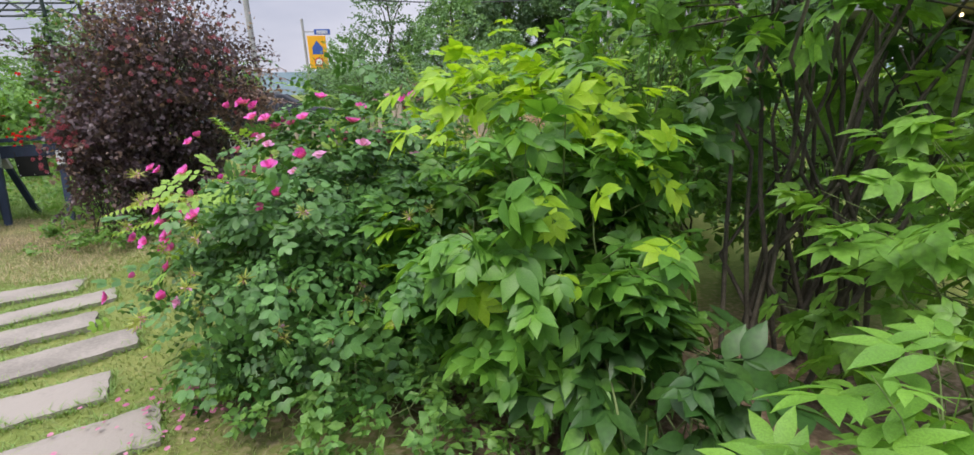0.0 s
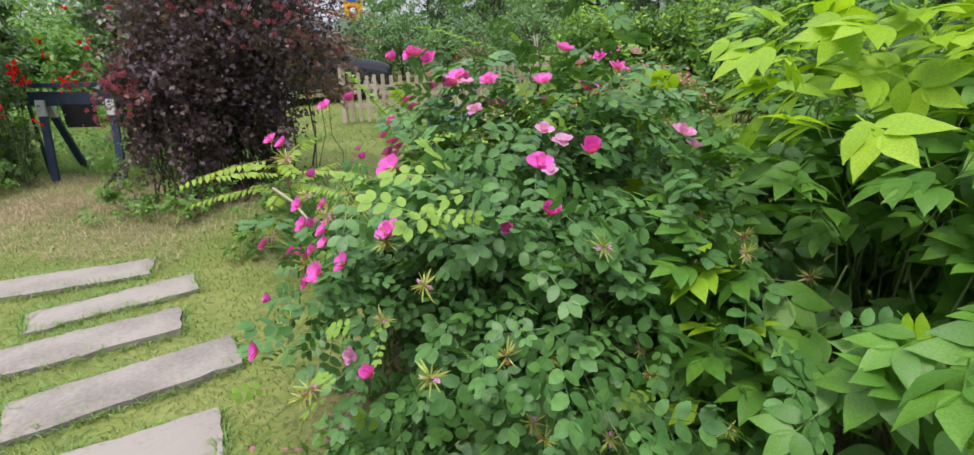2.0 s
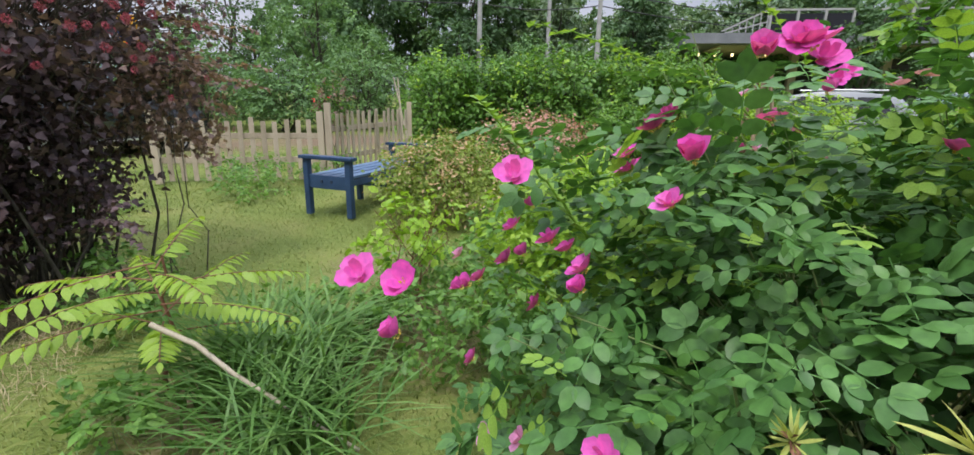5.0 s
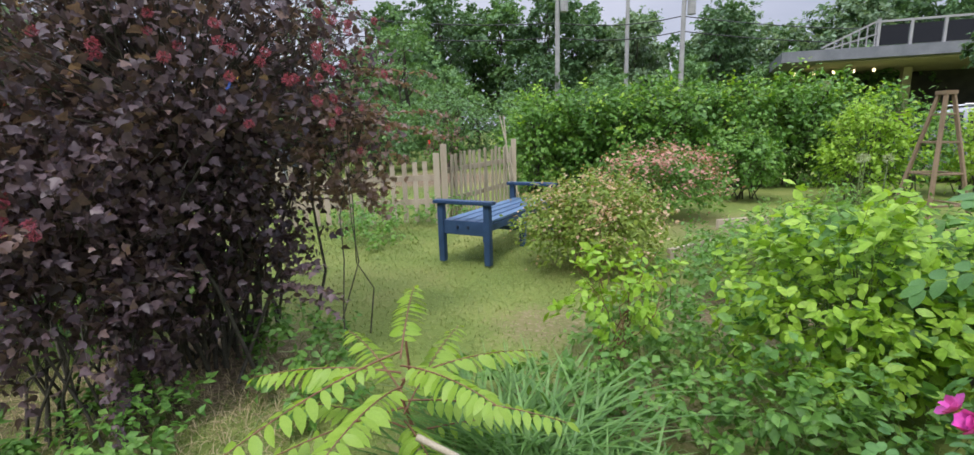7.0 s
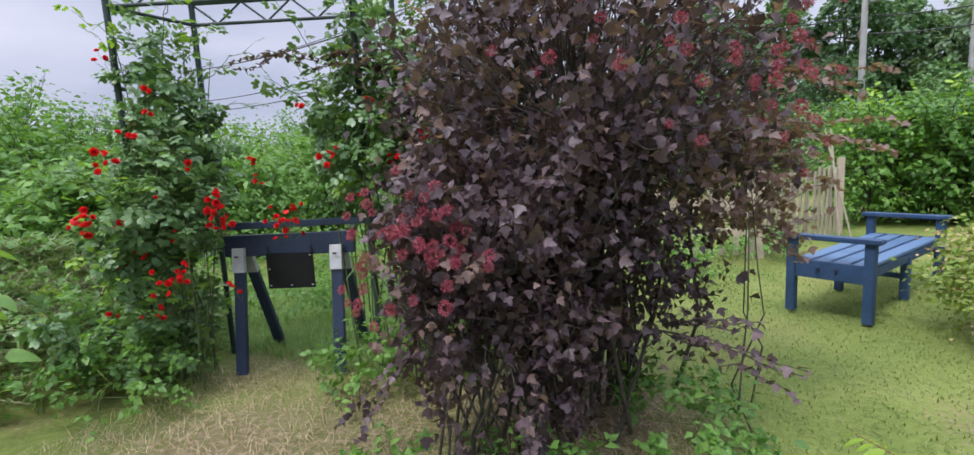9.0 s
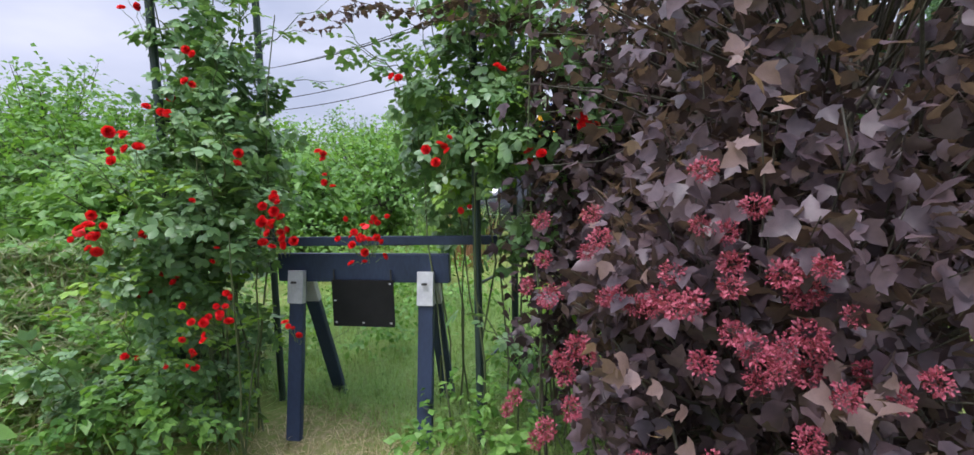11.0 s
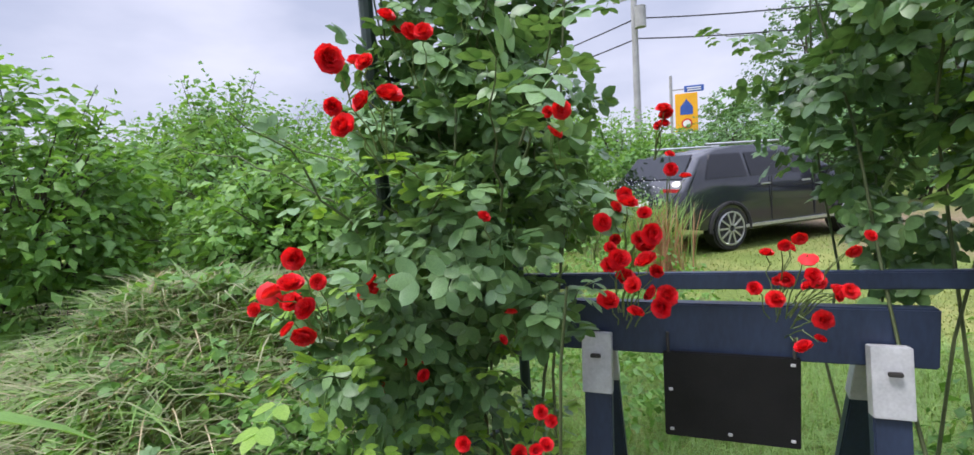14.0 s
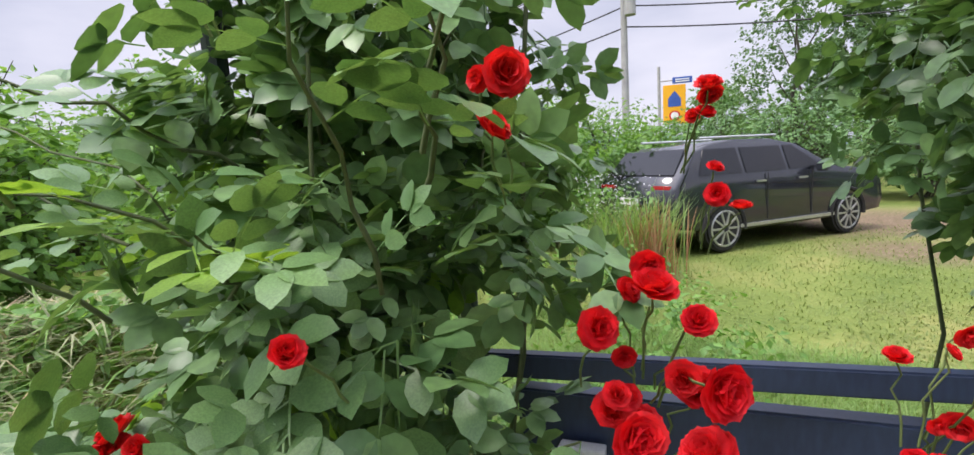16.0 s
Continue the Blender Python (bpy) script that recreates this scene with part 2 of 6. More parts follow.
M["wire"] = rough_mat("black_cable", (0.02, 0.02, 0.02), (0.04, 0.04, 0.04), 3, 40, 0.6, 0.0)
M["sign_yellow"] = rough_mat("yellow_sign", (0.75, 0.36, 0.01), (0.85, 0.43, 0.02), 1.5, 30, 0.5, 0.05)
M["sign_blue"] = rough_mat("blue_sign", (0.03, 0.08, 0.32), (0.05, 0.12, 0.42), 1.5, 30, 0.5, 0.05)
M["white"] = rough_mat("white_paint", (0.68, 0.68, 0.66), (0.82, 0.82, 0.80), 2, 40, 0.6, 0.1)
M["sign_red"] = rough_mat("red_paint", (0.5, 0.03, 0.03), (0.65, 0.05, 0.04), 2, 40, 0.5, 0.1)
M["car_grey"] = rough_mat("dark_grey_car_paint", (0.016, 0.018, 0.024), (0.022, 0.025, 0.032), 2, 200, 0.10, 0.0, 0.0, 0.9)
M["car_white"] = rough_mat("silver_car_paint", (0.20, 0.22, 0.24), (0.27, 0.29, 0.31), 2, 200, 0.25, 0.0)
M["tyre"] = rough_mat("tyre_rubber", (0.012, 0.012, 0.012), (0.03, 0.03, 0.03), 20, 90, 0.85, 0.2)
M["alloy"] = rough_mat("alloy_wheel", (0.45, 0.46, 0.47), (0.62, 0.63, 0.64), 10, 90, 0.3, 0.0, 0.8)
M["tail"] = rough_mat("tail_lamp", (0.30, 0.01, 0.01), (0.45, 0.02, 0.02), 10, 60, 0.2, 0.0)
M["roof"] = rough_mat("grey_roof_sheet", (0.12, 0.13, 0.15), (0.20, 0.21, 0.23), 2, 30, 0.6, 0.1)
M["plaster"] = rough_mat("beige_plaster", (0.36, 0.31, 0.23), (0.48, 0.42, 0.33), 2, 30, 0.85, 0.1)
M["dark_wall"] = rough_mat("dark_wall", (0.025, 0.025, 0.025), (0.06, 0.055, 0.05), 2, 30, 0.8, 0.1)
# air haze is mixed into this hill colour
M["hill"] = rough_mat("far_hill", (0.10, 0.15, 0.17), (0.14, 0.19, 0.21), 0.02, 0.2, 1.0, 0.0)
M["allium"] = leaf_mat("allium_head", (0.22, 0.28, 0.14), (0.32, 0.38, 0.22), (0.42, 0.46, 0.32), 0.6, 0.3)

glass, _n, _l, _b = _mat("tinted_glass")
_b.inputs["Base Color"].default_value = (0.006, 0.007, 0.009, 1)
_b.inputs["Roughness"].default_value = 0.06
_b.inputs["Specular IOR Level"].default_value = 0.45
M["glass"] = glass

lamp_mat, _n, _l, _b = _mat("warm_bulb")
_b.inputs["Emission Color"].default_value = (1.0, 0.75, 0.4, 1)
_b.inputs["Emission Strength"].default_value = 3.0
M["bulb"] = lamp_mat

# ground: turf, trodden straw and bare soil by the "soil" attribute
gm, n, l, b = _mat("lawn_and_soil")
co = n.new("ShaderNodeTexCoord")
a1 = n.new("ShaderNodeTexNoise")
a1.inputs["Scale"].default_value, a1.inputs["Detail"].default_value = 0.8, 8
a2 = n.new("ShaderNodeTexNoise")
a2.inputs["Scale"].default_value, a2.inputs["Detail"].default_value = 28.0, 6
l.new(co.outputs["Object"], a1.inputs["Vector"])
l.new(co.outputs["Object"], a2.inputs["Vector"])
g1 = ramp_node(n, [(0.25, (0.08, 0.12, 0.028)), (0.5, (0.14, 0.18, 0.045)), (0.75, (0.22, 0.22, 0.075))])
g2 = ramp_node(n, [(0.3, (0.07, 0.048, 0.033)), (0.5, (0.14, 0.098, 0.066)), (0.7, (0.25, 0.195, 0.13))])
mixn = n.new("ShaderNodeMath")
mixn.operation = "MULTIPLY_ADD"
l.new(a2.outputs["Fac"], mixn.inputs[0])
mixn.inputs[1].default_value = 0.5
l.new(a1.outputs["Fac"], mixn.inputs[2])
sh = n.new("ShaderNodeMath")
sh.operation = "SUBTRACT"
l.new(mixn.outputs[0], sh.inputs[0])
sh.inputs[1].default_value = 0.25
l.new(sh.outputs[0], g1.inputs[0])
l.new(a2.outputs["Fac"], g2.inputs[0])
at = n.new("ShaderNodeAttribute")
at.attribute_name = "soil"
edge = n.new("ShaderNodeMath")
edge.operation = "MULTIPLY_ADD"
l.new(a2.outputs["Fac"], edge.inputs[0])
edge.inputs[1].default_value = 1.6
edge2 = n.new("ShaderNodeMath")
edge2.operation = "MULTIPLY_ADD"
l.new(at.outputs["Fac"], edge2.inputs[0])
edge2.inputs[1].default_value, edge2.inputs[2].default_value = 1.9, -1.35
l.new(edge2.outputs[0], edge.inputs[2])
edge.use_clamp = True
gmix = n.new("ShaderNodeMixRGB")
l.new(edge.outputs[0], gmix.inputs[0])
l.new(g1.outputs[0], gmix.inputs[1])
l.new(g2.outputs[0], gmix.inputs[2])
l.new(gmix.outputs[0], b.inputs["Base Color"])
b.inputs["Roughness"].default_value = 0.95
b.inputs["Specular IOR Level"].default_value = 0.1
gb = n.new("ShaderNodeBump")
gb.inputs["Strength"].default_value, gb.inputs["Distance"].default_value = 0.45, 0.02
l.new(a2.outputs["Fac"], gb.inputs["Height"])
l.new(gb.outputs[0], b.inputs["Normal"])
M["ground"] = gm

# ---- mesh helpers ----
rng = np.random.default_rng(7)


def mesh_from(name, V, F, mats, idx=None, smooth=False):
    """A mesh from vertex and equal-sided face arrays."""
    me = bpy.data.meshes.new(name)
    V = np.asarray(V, dtype=np.float32)
    F = np.asarray(F, dtype=np.int32)
    k = F.shape[1]
    me.vertices.add(len(V))
    me.vertices.foreach_set("co", V.ravel())
    me.loops.add(F.size)
    me.loops.foreach_set("vertex_index", F.ravel())
    me.polygons.add(len(F))
    me.polygons.foreach_set("loop_start", np.arange(0, F.size, k, dtype=np.int32))
    for mt in mats:
        me.materials.append(mt)
    if idx is not None:
        me.polygons.foreach_set("material_index", np.asarray(idx, dtype=np.int32))
    if smooth:
        me.polygons.foreach_set("use_smooth", np.ones(len(F), dtype=bool))
    me.update(calc_edges=True)
    me.validate()
    return me


def unit(v):
    return v / np.maximum(np.linalg.norm(v, axis=-1, keepdims=True), 1e-9)


def frames_of(axis, normal):
    """Rotation matrices whose y runs along axis and whose z lies near normal."""
    y = unit(axis)
    x = unit(np.cross(y, normal))
    z = np.cross(x, y)
    return np.stack([x, y, z], axis=-1)


def scattered(T, locs, rots, sizes):
    """Copies of a template (V, F) laid at locs."""
    TV, TF = T
    V = np.einsum("nij,vj->nvi", rots * np.asarray(sizes).reshape(-1, 1, 1), TV) + locs[:, None, :]
    F = TF[None] + (np.arange(len(locs)) * len(TV))[:, None, None]
    return V.reshape(-1, 3), F.reshape(-1, TF.shape[1])


def joined(parts):
    Vs, Fs, off = [], [], 0
    for V, F in parts:
        Vs.append(V)
        Fs.append(F + off)
        off += len(V)
    return np.concatenate(Vs), np.concatenate(Fs)


def leaflet(w=0.3, fold=0.12, curl=-0.15, s=(0.62, 1.0, 0.62)):
    """One leaf blade, 1 long: folded along the midrib and bent over."""
    ys = [0, 0.30, 0.66, 1.0]
    mid = [(0, y, curl * y * y) for y in ys]
    out = list(mid)
    for sg in (-1, 1):
        for y, k in zip((0.15, 0.45, 0.78), s):
            out.append((sg * w * k, y, curl * y * y + fold * k * w))
    V = np.array(out)
    F = []
    for o, flip in ((4, False), (7, True)):
        for a, b2, c in ((0, o, 1), (o, o + 1, 1), (o + 1, 2, 1), (o + 1, o + 2, 2), (o + 2, 3, 2)):
            F.append((a, c, b2) if not flip else (a, b2, c))
    return V, np.array(F)


def broad_blade(w=0.3, fold=0.2, curl=-0.3):
    """A smoother pointed leaf blade, 1 long."""
    ys, st = [0, 0.18, 0.42, 0.68, 1.0], [(0.08, 0.45), (0.28, 0.95), (0.52, 1.0), (0.78, 0.52), (0.91, 0.17)]
    out = [(0, y, curl * y * y) for y in ys]
    for sg in (-1, 1):
        out += [(sg * w * k, y, curl * y * y + fold * k * w) for y, k in st]
    F = []
    for o, flip in ((5, False), (10, True)):
        for p, q, r in ((0, o, 1), (o, o + 1, 1), (o + 1, 2, 1), (o + 1, o + 2, 2), (o + 2, 3, 2), (o + 2, o + 3, 3), (o + 3, o + 4, 3), (o + 4, 4, 3)):
            F.append((p, r, q) if not flip else (p, q, r))
    return np.array(out), np.array(F)


def small_leaf(w=0.3, fold=0.1):
    V = np.array([(0, 0, 0), (-w, 0.45, fold), (0, 1, -0.1), (w, 0.45, fold), (0, 0.5, 0)])
    return V, np.array([(0, 4, 1), (1, 4, 2), (0, 3, 4), (3, 2, 4)])


def lobed_leaf():
    """A three-lobed leaf."""
    o = [(0, 0), (0.26, 0.05), (0.55, 0.38), (0.27, 0.45), (0.24, 0.66), (0.0, 1.0), (-0.24, 0.66), (-0.27, 0.45), (-0.55, 0.38), (-0.26, 0.05)]
    V = [(x, y, 0.16 * abs(x) - 0.22 * y * y) for x, y in o] + [(0, 0.4, -0.06)]
    F = [(i, (i + 1) % 10, 10) for i in range(10)]
    return np.array(V), np.array(F)


def rot2(a):
    c, s = math.cos(a), math.sin(a)
    return np.array([[c, -s, 0], [s, c, 0], [0, 0, 1.0]])


def compound(blade, pairs, size, start=0.3, angle=1.0, droop=-0.25, taper=0.15, end_size=None):
    """A feathered leaf, 1 long, with pairs of leaflets and one at the tip."""
    BV, BF = blade
    parts = []
    for i in range(pairs):
        y = start + (1 - size - start) * i / max(pairs - 1, 1) if pairs > 1 else start
        k = size * (1 - taper * abs(i - pairs / 2) / pairs)
        for sg in (-1, 1):
            R = rot2(-sg * angle)
            V = (BV * k) @ R.T + np.array([sg * 0.01, y, droop * y * y])
            V[:, 2] += 0.05 * size * math.sin(i * 2.1 + sg)
            parts.append((V, BF))
    k = end_size or size
    parts.append((BV * k + np.array([0, 1 - size, droop * (1 - size) ** 2]), BF))
    t = 0.008
    RV = np.array([(-t, 0, 0), (t, 0, 0), (-t, 0.5, droop * 0.25), (t, 0.5, droop * 0.25), (0, 1 - size, droop * (1 - size) ** 2)])
    parts.append((RV, np.array([(0, 1, 2), (1, 3, 2), (2, 3, 4)])))
    return joined(parts)


def tube(pts, r0, r1, sides=5):
    """A tapering tube through pts, as triangles."""
    P = np.asarray(pts, dtype=float)
    n = len(P)
    T = unit(np.gradient(P, axis=0))
    ref = np.array([0.31, 0.17, 0.93]) if abs(T[0][2]) < 0.9 else np.array([1.0, 0.1, 0])
    A = unit(np.cross(T, ref))
    B = np.cross(T, A)
    rad = np.linspace(r0, r1, n)[:, None, None]
    th = np.arange(sides) * 2 * math.pi / sides
    V = P[:, None] + rad * (A[:, None] * np.cos(th)[None, :, None] + B[:, None] * np.sin(th)[None, :, None])
    F = []
    for i in range(n - 1):
        for j in range(sides):
            a, b2 = i * sides + j, i * sides + (j + 1) % sides
            F += [(a, b2, b2 + sides), (a, b2 + sides, a + sides)]
    return V.reshape(-1, 3), np.array(F)


def bend(a, c, up=0.2, k=5, wob=0.03):
    """Points of a bowed twig from a to c."""
    a, c = np.asarray(a, float), np.asarray(c, float)
    t = np.linspace(0, 1, k)[:, None]
    P = a + (c - a) * t
    P[:, 2] += up * np.linalg.norm(c - a) * (t * (1 - t))[:, 0]
    P[1:-1] += rng.normal(0, wob * np.linalg.norm(c - a), (k - 2, 3))
    return P


def thing(name, at, label, category, group="", kind=""):
    ob = new(name)
    ob.empty_display_size = 0.1
    ob.location = at
    return tagged(ob, label, category, group, kind)


def under(name, me, parent, label="", loc=None):
    """A mesh object in world axes, hung under parent."""
    ob = new(name, me)
    ob.parent = parent
    base = np.array(parent.location) if parent.type == "EMPTY" else np.zeros(3)
    ob.location = Vector(-base) if loc is None else Vector(np.asarray(loc) - base)
    if label:
        tagged(ob, label)
    return ob


def part(name, bm, material, parent, label=""):
    """Links a bmesh, in its parent's axes, as one mesh object under a thing or part."""
    me = bpy.data.meshes.new(name)
    bm.to_mesh(me)
    bm.free()
    me.materials.append(material)
    ob = new(name, me)
    ob.parent = parent
    if label:
        tagged(ob, label)
    return ob


def box(sx, sy, sz, m=None, bevel=0.004):
    bm = bmesh.new()
    bmesh.ops.create_cube(bm, size=1, matrix=(m or Matrix()) @ Matrix.Diagonal((sx, sy, sz, 1)))
    if bevel:
        bmesh.ops.bevel(bm, geom=bm.edges[:], offset=bevel, segments=2, affect="EDGES", clamp_overlap=True)
    return bm


def beam(a, c, w, d, bevel=0.004, side=(0, 0, 1)):
    """A bar of section w x d from a to c."""
    a, c = Vector(a), Vector(c)
    y = (c - a).normalized()
    x = y.cross(Vector(side)).normalized()
    z = x.cross(y)
    m = Matrix((x, y, z)).transposed().to_4x4()
    m.translation = (a + c) / 2
    return box(w, (c - a).length, d, m, bevel)


def rod(a, c, r, sides=10):
    a, c = Vector(a), Vector(c)
    bm = bmesh.new()
    m = (c - a).to_track_quat("Z", "Y").to_matrix().to_4x4()
    m.translation = (a + c) / 2
    bmesh.ops.create_cone(bm, segments=sides, radius1=r, radius2=r, depth=(c - a).length, cap_ends=True, matrix=m)
    return bm


def lumps(n, seed):
    """Smooth random field on directions, about 0 to 1."""
    g = np.random.default_rng(seed)
    K = unit(g.normal(size=(n, 3)))
    ph = g.uniform(0, 6.28, n)
    fr = g.uniform(2.0, 5.0, n)
    return lambda d: 0.5 + 0.5 * np.mean(np.cos((d @ K.T) * fr + ph), axis=1) * 1.8


def spray_tips(n, rad, seed, inner, low, rough, shape):
    """Tips of the sprays that make up a lumpy rounded body, from its middle."""
    g = np.random.default_rng(seed)
    d = unit(g.normal(size=(n * 6, 3)))
    d = d[d[:, 2] > low][:n]
    n = len(d)
    f = lumps(14, seed + 1)(d)
    q = np.where(g.uniform(size=n) < inner, g.uniform(0.45, 0.85, n), g.uniform(0.80, 1.10, n))
    r = q * (1 - rough + 2 * rough * f)
    sq = np.abs(d) ** shape * np.sign(d) if shape != 1.0 else d
    return sq * r[:, None] * np.array(rad), d, q


def bush_points(n, rad, seed, inner=0.25, low=-0.2, rough=0.22, shape=1.0, per=1):
    """Places and outward ways in that body: n leaves, strung along sprays of about per leaves."""
    tip, d, q = spray_tips(max(10, n // per), rad, seed, inner, low, rough, shape)
    if per <= 1:
        return tip, d, q
    g = np.random.default_rng(seed + 2)
    j = g.integers(0, len(tip), n)
    u = g.uniform(0, 1, n) ** 1.2
    P = tip[j] * (1 - 0.40 * u)[:, None] + g.normal(0, 0.055, (n, 3)) * float(np.mean(rad))
    return P, unit(d[j] + g.normal(0, 0.40, (n, 3))), q[j] * (1 - 0.40 * u)


def leaf_frames(d, g, up=0.7, droop=0.35, spread=0.8):
    n = len(d)
    a = d + g.normal(0, spread, (n, 3)) * np.array([1, 1, 0.5]) + np.array([0, 0, -droop])
    nm = d * 0.40 + np.array([0, 0, up]) + g.normal(0, 0.45, (n, 3))
    a = a - nm * (np.sum(a * nm, 1) / np.sum(nm * nm, 1))[:, None]
    return frames_of(a, nm)


def single_leaves(ob, T, mat, L, R, S):
    """Leaves as objects of their own on one mesh."""
    me = mesh_from("leaf", T[0], T[1], [mat], None, True)
    for p, r, s in zip(L, R, S):
        o = new("leaf", me)
        o.parent = ob
        o.matrix_basis = Matrix.Translation(Vector(p)) @ Matrix(r.tolist()).to_4x4() @ Matrix.Diagonal((s, s, s, 1))


def shrub(name, at, rad, mid, leaves, label, category="shrub", stems=14, stem_mat="bark", stem_r=0.012, seed=1, low=-0.25, rough=0.22, inner=0.25,
          up=0.7, droop=0.35, shape=1.0, twigs=160, base_spread=0.15, group="", per=14, pick=0):
    """A bush: stems from the ground, twigs, and leaves of one or more kinds [(template, material, number, size, part name, where)]."""
    g = np.random.default_rng(seed)
    ob = thing(name, at, label, category, group)
    c = np.array([0, 0, mid])
    tubes = []
    P, d, q = bush_points(stems, np.array(rad) * 0.8, seed + 5, 0.4, 0.0, rough, shape)
    for p in P[:stems]:
        b0 = np.array([g.normal(0, base_spread), g.normal(0, base_spread), 0.0])
        tubes.append(tube(bend(b0, c + p, 0.15, 6, 0.04), stem_r, stem_r * 0.3, 5))
    P, d, q = spray_tips(max(10, leaves[0][2] // per), rad, seed + 20, inner, low, rough, shape)
    for p in P[:twigs]:
        tubes.append(tube(bend(c * 0.9 + p * g.uniform(0.3, 0.5), c + p, 0.1, 4, 0.03), stem_r * 0.4, stem_r * 0.12, 4))
    V, F = joined(tubes)
    V[:, 2] = np.maximum(V[:, 2], -0.02)
    o = new("branch_work", mesh_from("branch_work", V, F, [M[stem_mat]]))
    o.parent = ob
    tagged(o, kind="stuff")
    for i, (T, mat, num, size, pname, where) in enumerate(leaves):
        P, d, q = bush_points(num, rad, seed + 20 + i, inner, low, rough, shape, per)
        if where == "top":
            keep = (d[:, 2] > 0.20 + 0.3 * g.uniform(size=len(d))) & (q > 0.72)
            P, d = P[keep] * 1.05, d[keep]
        elif where == "crown":
            keep = (d[:, 2] > 0.50 + 0.3 * g.uniform(size=len(d))) & (q > 0.68)
            P, d = P[keep] * 1.05, d[keep]
        elif where == "tips":
            keep = q > 0.90
            P, d = P[keep] * 1.04, d[keep]
        L = P + c
        keep = L[:, 2] > 0.03
        L, d = L[keep], d[keep]
        R = leaf_frames(d, g, up, droop)
        S = size * g.uniform(0.6, 1.25, len(L))
        if pick and len(L) > 20:
            k = min(pick, len(L))
            outer = np.argsort(-np.sum(d * np.array([-0.4, -0.8, 0.3]), 1) - np.linalg.norm((L - c) / np.array(rad), axis=1) - g.uniform(0, 0.6, len(L)))
            single_leaves(ob, T, M[mat], L[outer[:k]], R[outer[:k]], S[outer[:k]])
            rest = outer[k:]
            if len(rest) == 0:
                continue
            L, R, S = L[rest], R[rest], S[rest]
        V, F = scattered(T, L, R, S)
        V[:, 2] = np.maximum(V[:, 2], 0.008)
        o = new(pname, mesh_from(pname, V, F, [M[mat]], None, True))
        o.parent = ob
        tagged(o, kind="stuff")
    return ob


def more_leaves(plant, at, rad, num, size, seed, T, mat, pname):
    """One more leaf mass on a plant, in the plant's own axes."""
    g = np.random.default_rng(seed)
    P, d, q = bush_points(num, rad, seed, 0.4, -0.95, 0.32, per=18)
    P = P + np.array(at)
    ok = P[:, 2] > 0.03
    P, d = P[ok], d[ok]
    o = new(pname, mesh_from(pname, *scattered(T, P, leaf_frames(d, g, 0.25, 0.6), size * g.uniform(0.6, 1.25, len(P))), [M[mat]], None, True))
    o.parent = plant
    tagged(o, kind="stuff")


def leafy_spray(plant, a, c, up, num, T, mat, size, stem_mat, seed, r=0.004, single=None):
    """A thin bowed shoot with leaves standing off both sides."""
    g = np.random.default_rng(seed)
    P = bend(a, c, up, 9, 0.02)
    V1, F1 = tube(P, r, r * 0.35, 4)
    t = np.linspace(0.12, 1.0, num)
    L = np.stack([np.interp(t, np.linspace(0, 1, 9), P[:, k]) for k in range(3)], 1)
    w = unit(P[-1] - P[0])
    sd_ = unit(np.cross(w, np.array([0.1, 0.1, 1.0])))
    way = sd_[None] * np.where(np.arange(num) % 2, 1, -1)[:, None] + 0.7 * w + g.normal(0, 0.45, (num, 3)) - np.array([0, 0, 0.2])
    R2, S2 = frames_of(way, np.array([0, 0, 1.0]) + g.normal(0, 0.4, (num, 3))), size * g.uniform(0.6, 1.15, num)
    if single is not None:
        o = new("shoot", mesh_from("shoot", V1, F1, [M[stem_mat]]))
        o.parent = plant
        for p, q, k in zip(L, R2, S2):
            leaf = new("leaf", single)
            leaf.parent = o
            leaf.matrix_basis = Matrix.Translation(Vector(p)) @ Matrix(q.tolist()).to_4x4() @ Matrix.Diagonal((k, k, k, 1))
        return
    V2, F2 = scattered(T, L, R2, S2)
    V, F = joined([(V1, F1), (V2, F2)])
    o = new("shoot", mesh_from("shoot", V, F, [M[stem_mat], M[mat]], np.r_[np.zeros(len(F1), int), np.ones(len(F2), int)], True))
    o.parent = plant
    tagged(o, kind="stuff")


T_LEAF = leaflet(0.30)
T_ROUND = leaflet(0.42, 0.10, -0.12, (0.75, 1.0, 0.8))
T_SLIM = leaflet(0.20, 0.12, -0.2)
T_SMALL = small_leaf()
T_LOBED = lobed_leaf()
T_OVAL = leaflet(0.33, 0.16, -0.18, (0.72, 1.0, 0.74))
T_ROSE = compound(T_OVAL, 3, 0.29, 0.20, 1.0, -0.25, 0.3)
T_CLIMB = compound(T_OVAL, 2, 0.38, 0.25, 1.0, -0.3, 0.2)
T_ELDER = compound(broad_blade(0.24, 0.2, -0.25), 2, 0.52, 0.28, 0.95)
T_PALM = compound(broad_blade(0.17, 0.2, -0.25), 2, 0.52, 0.28, 0.85)


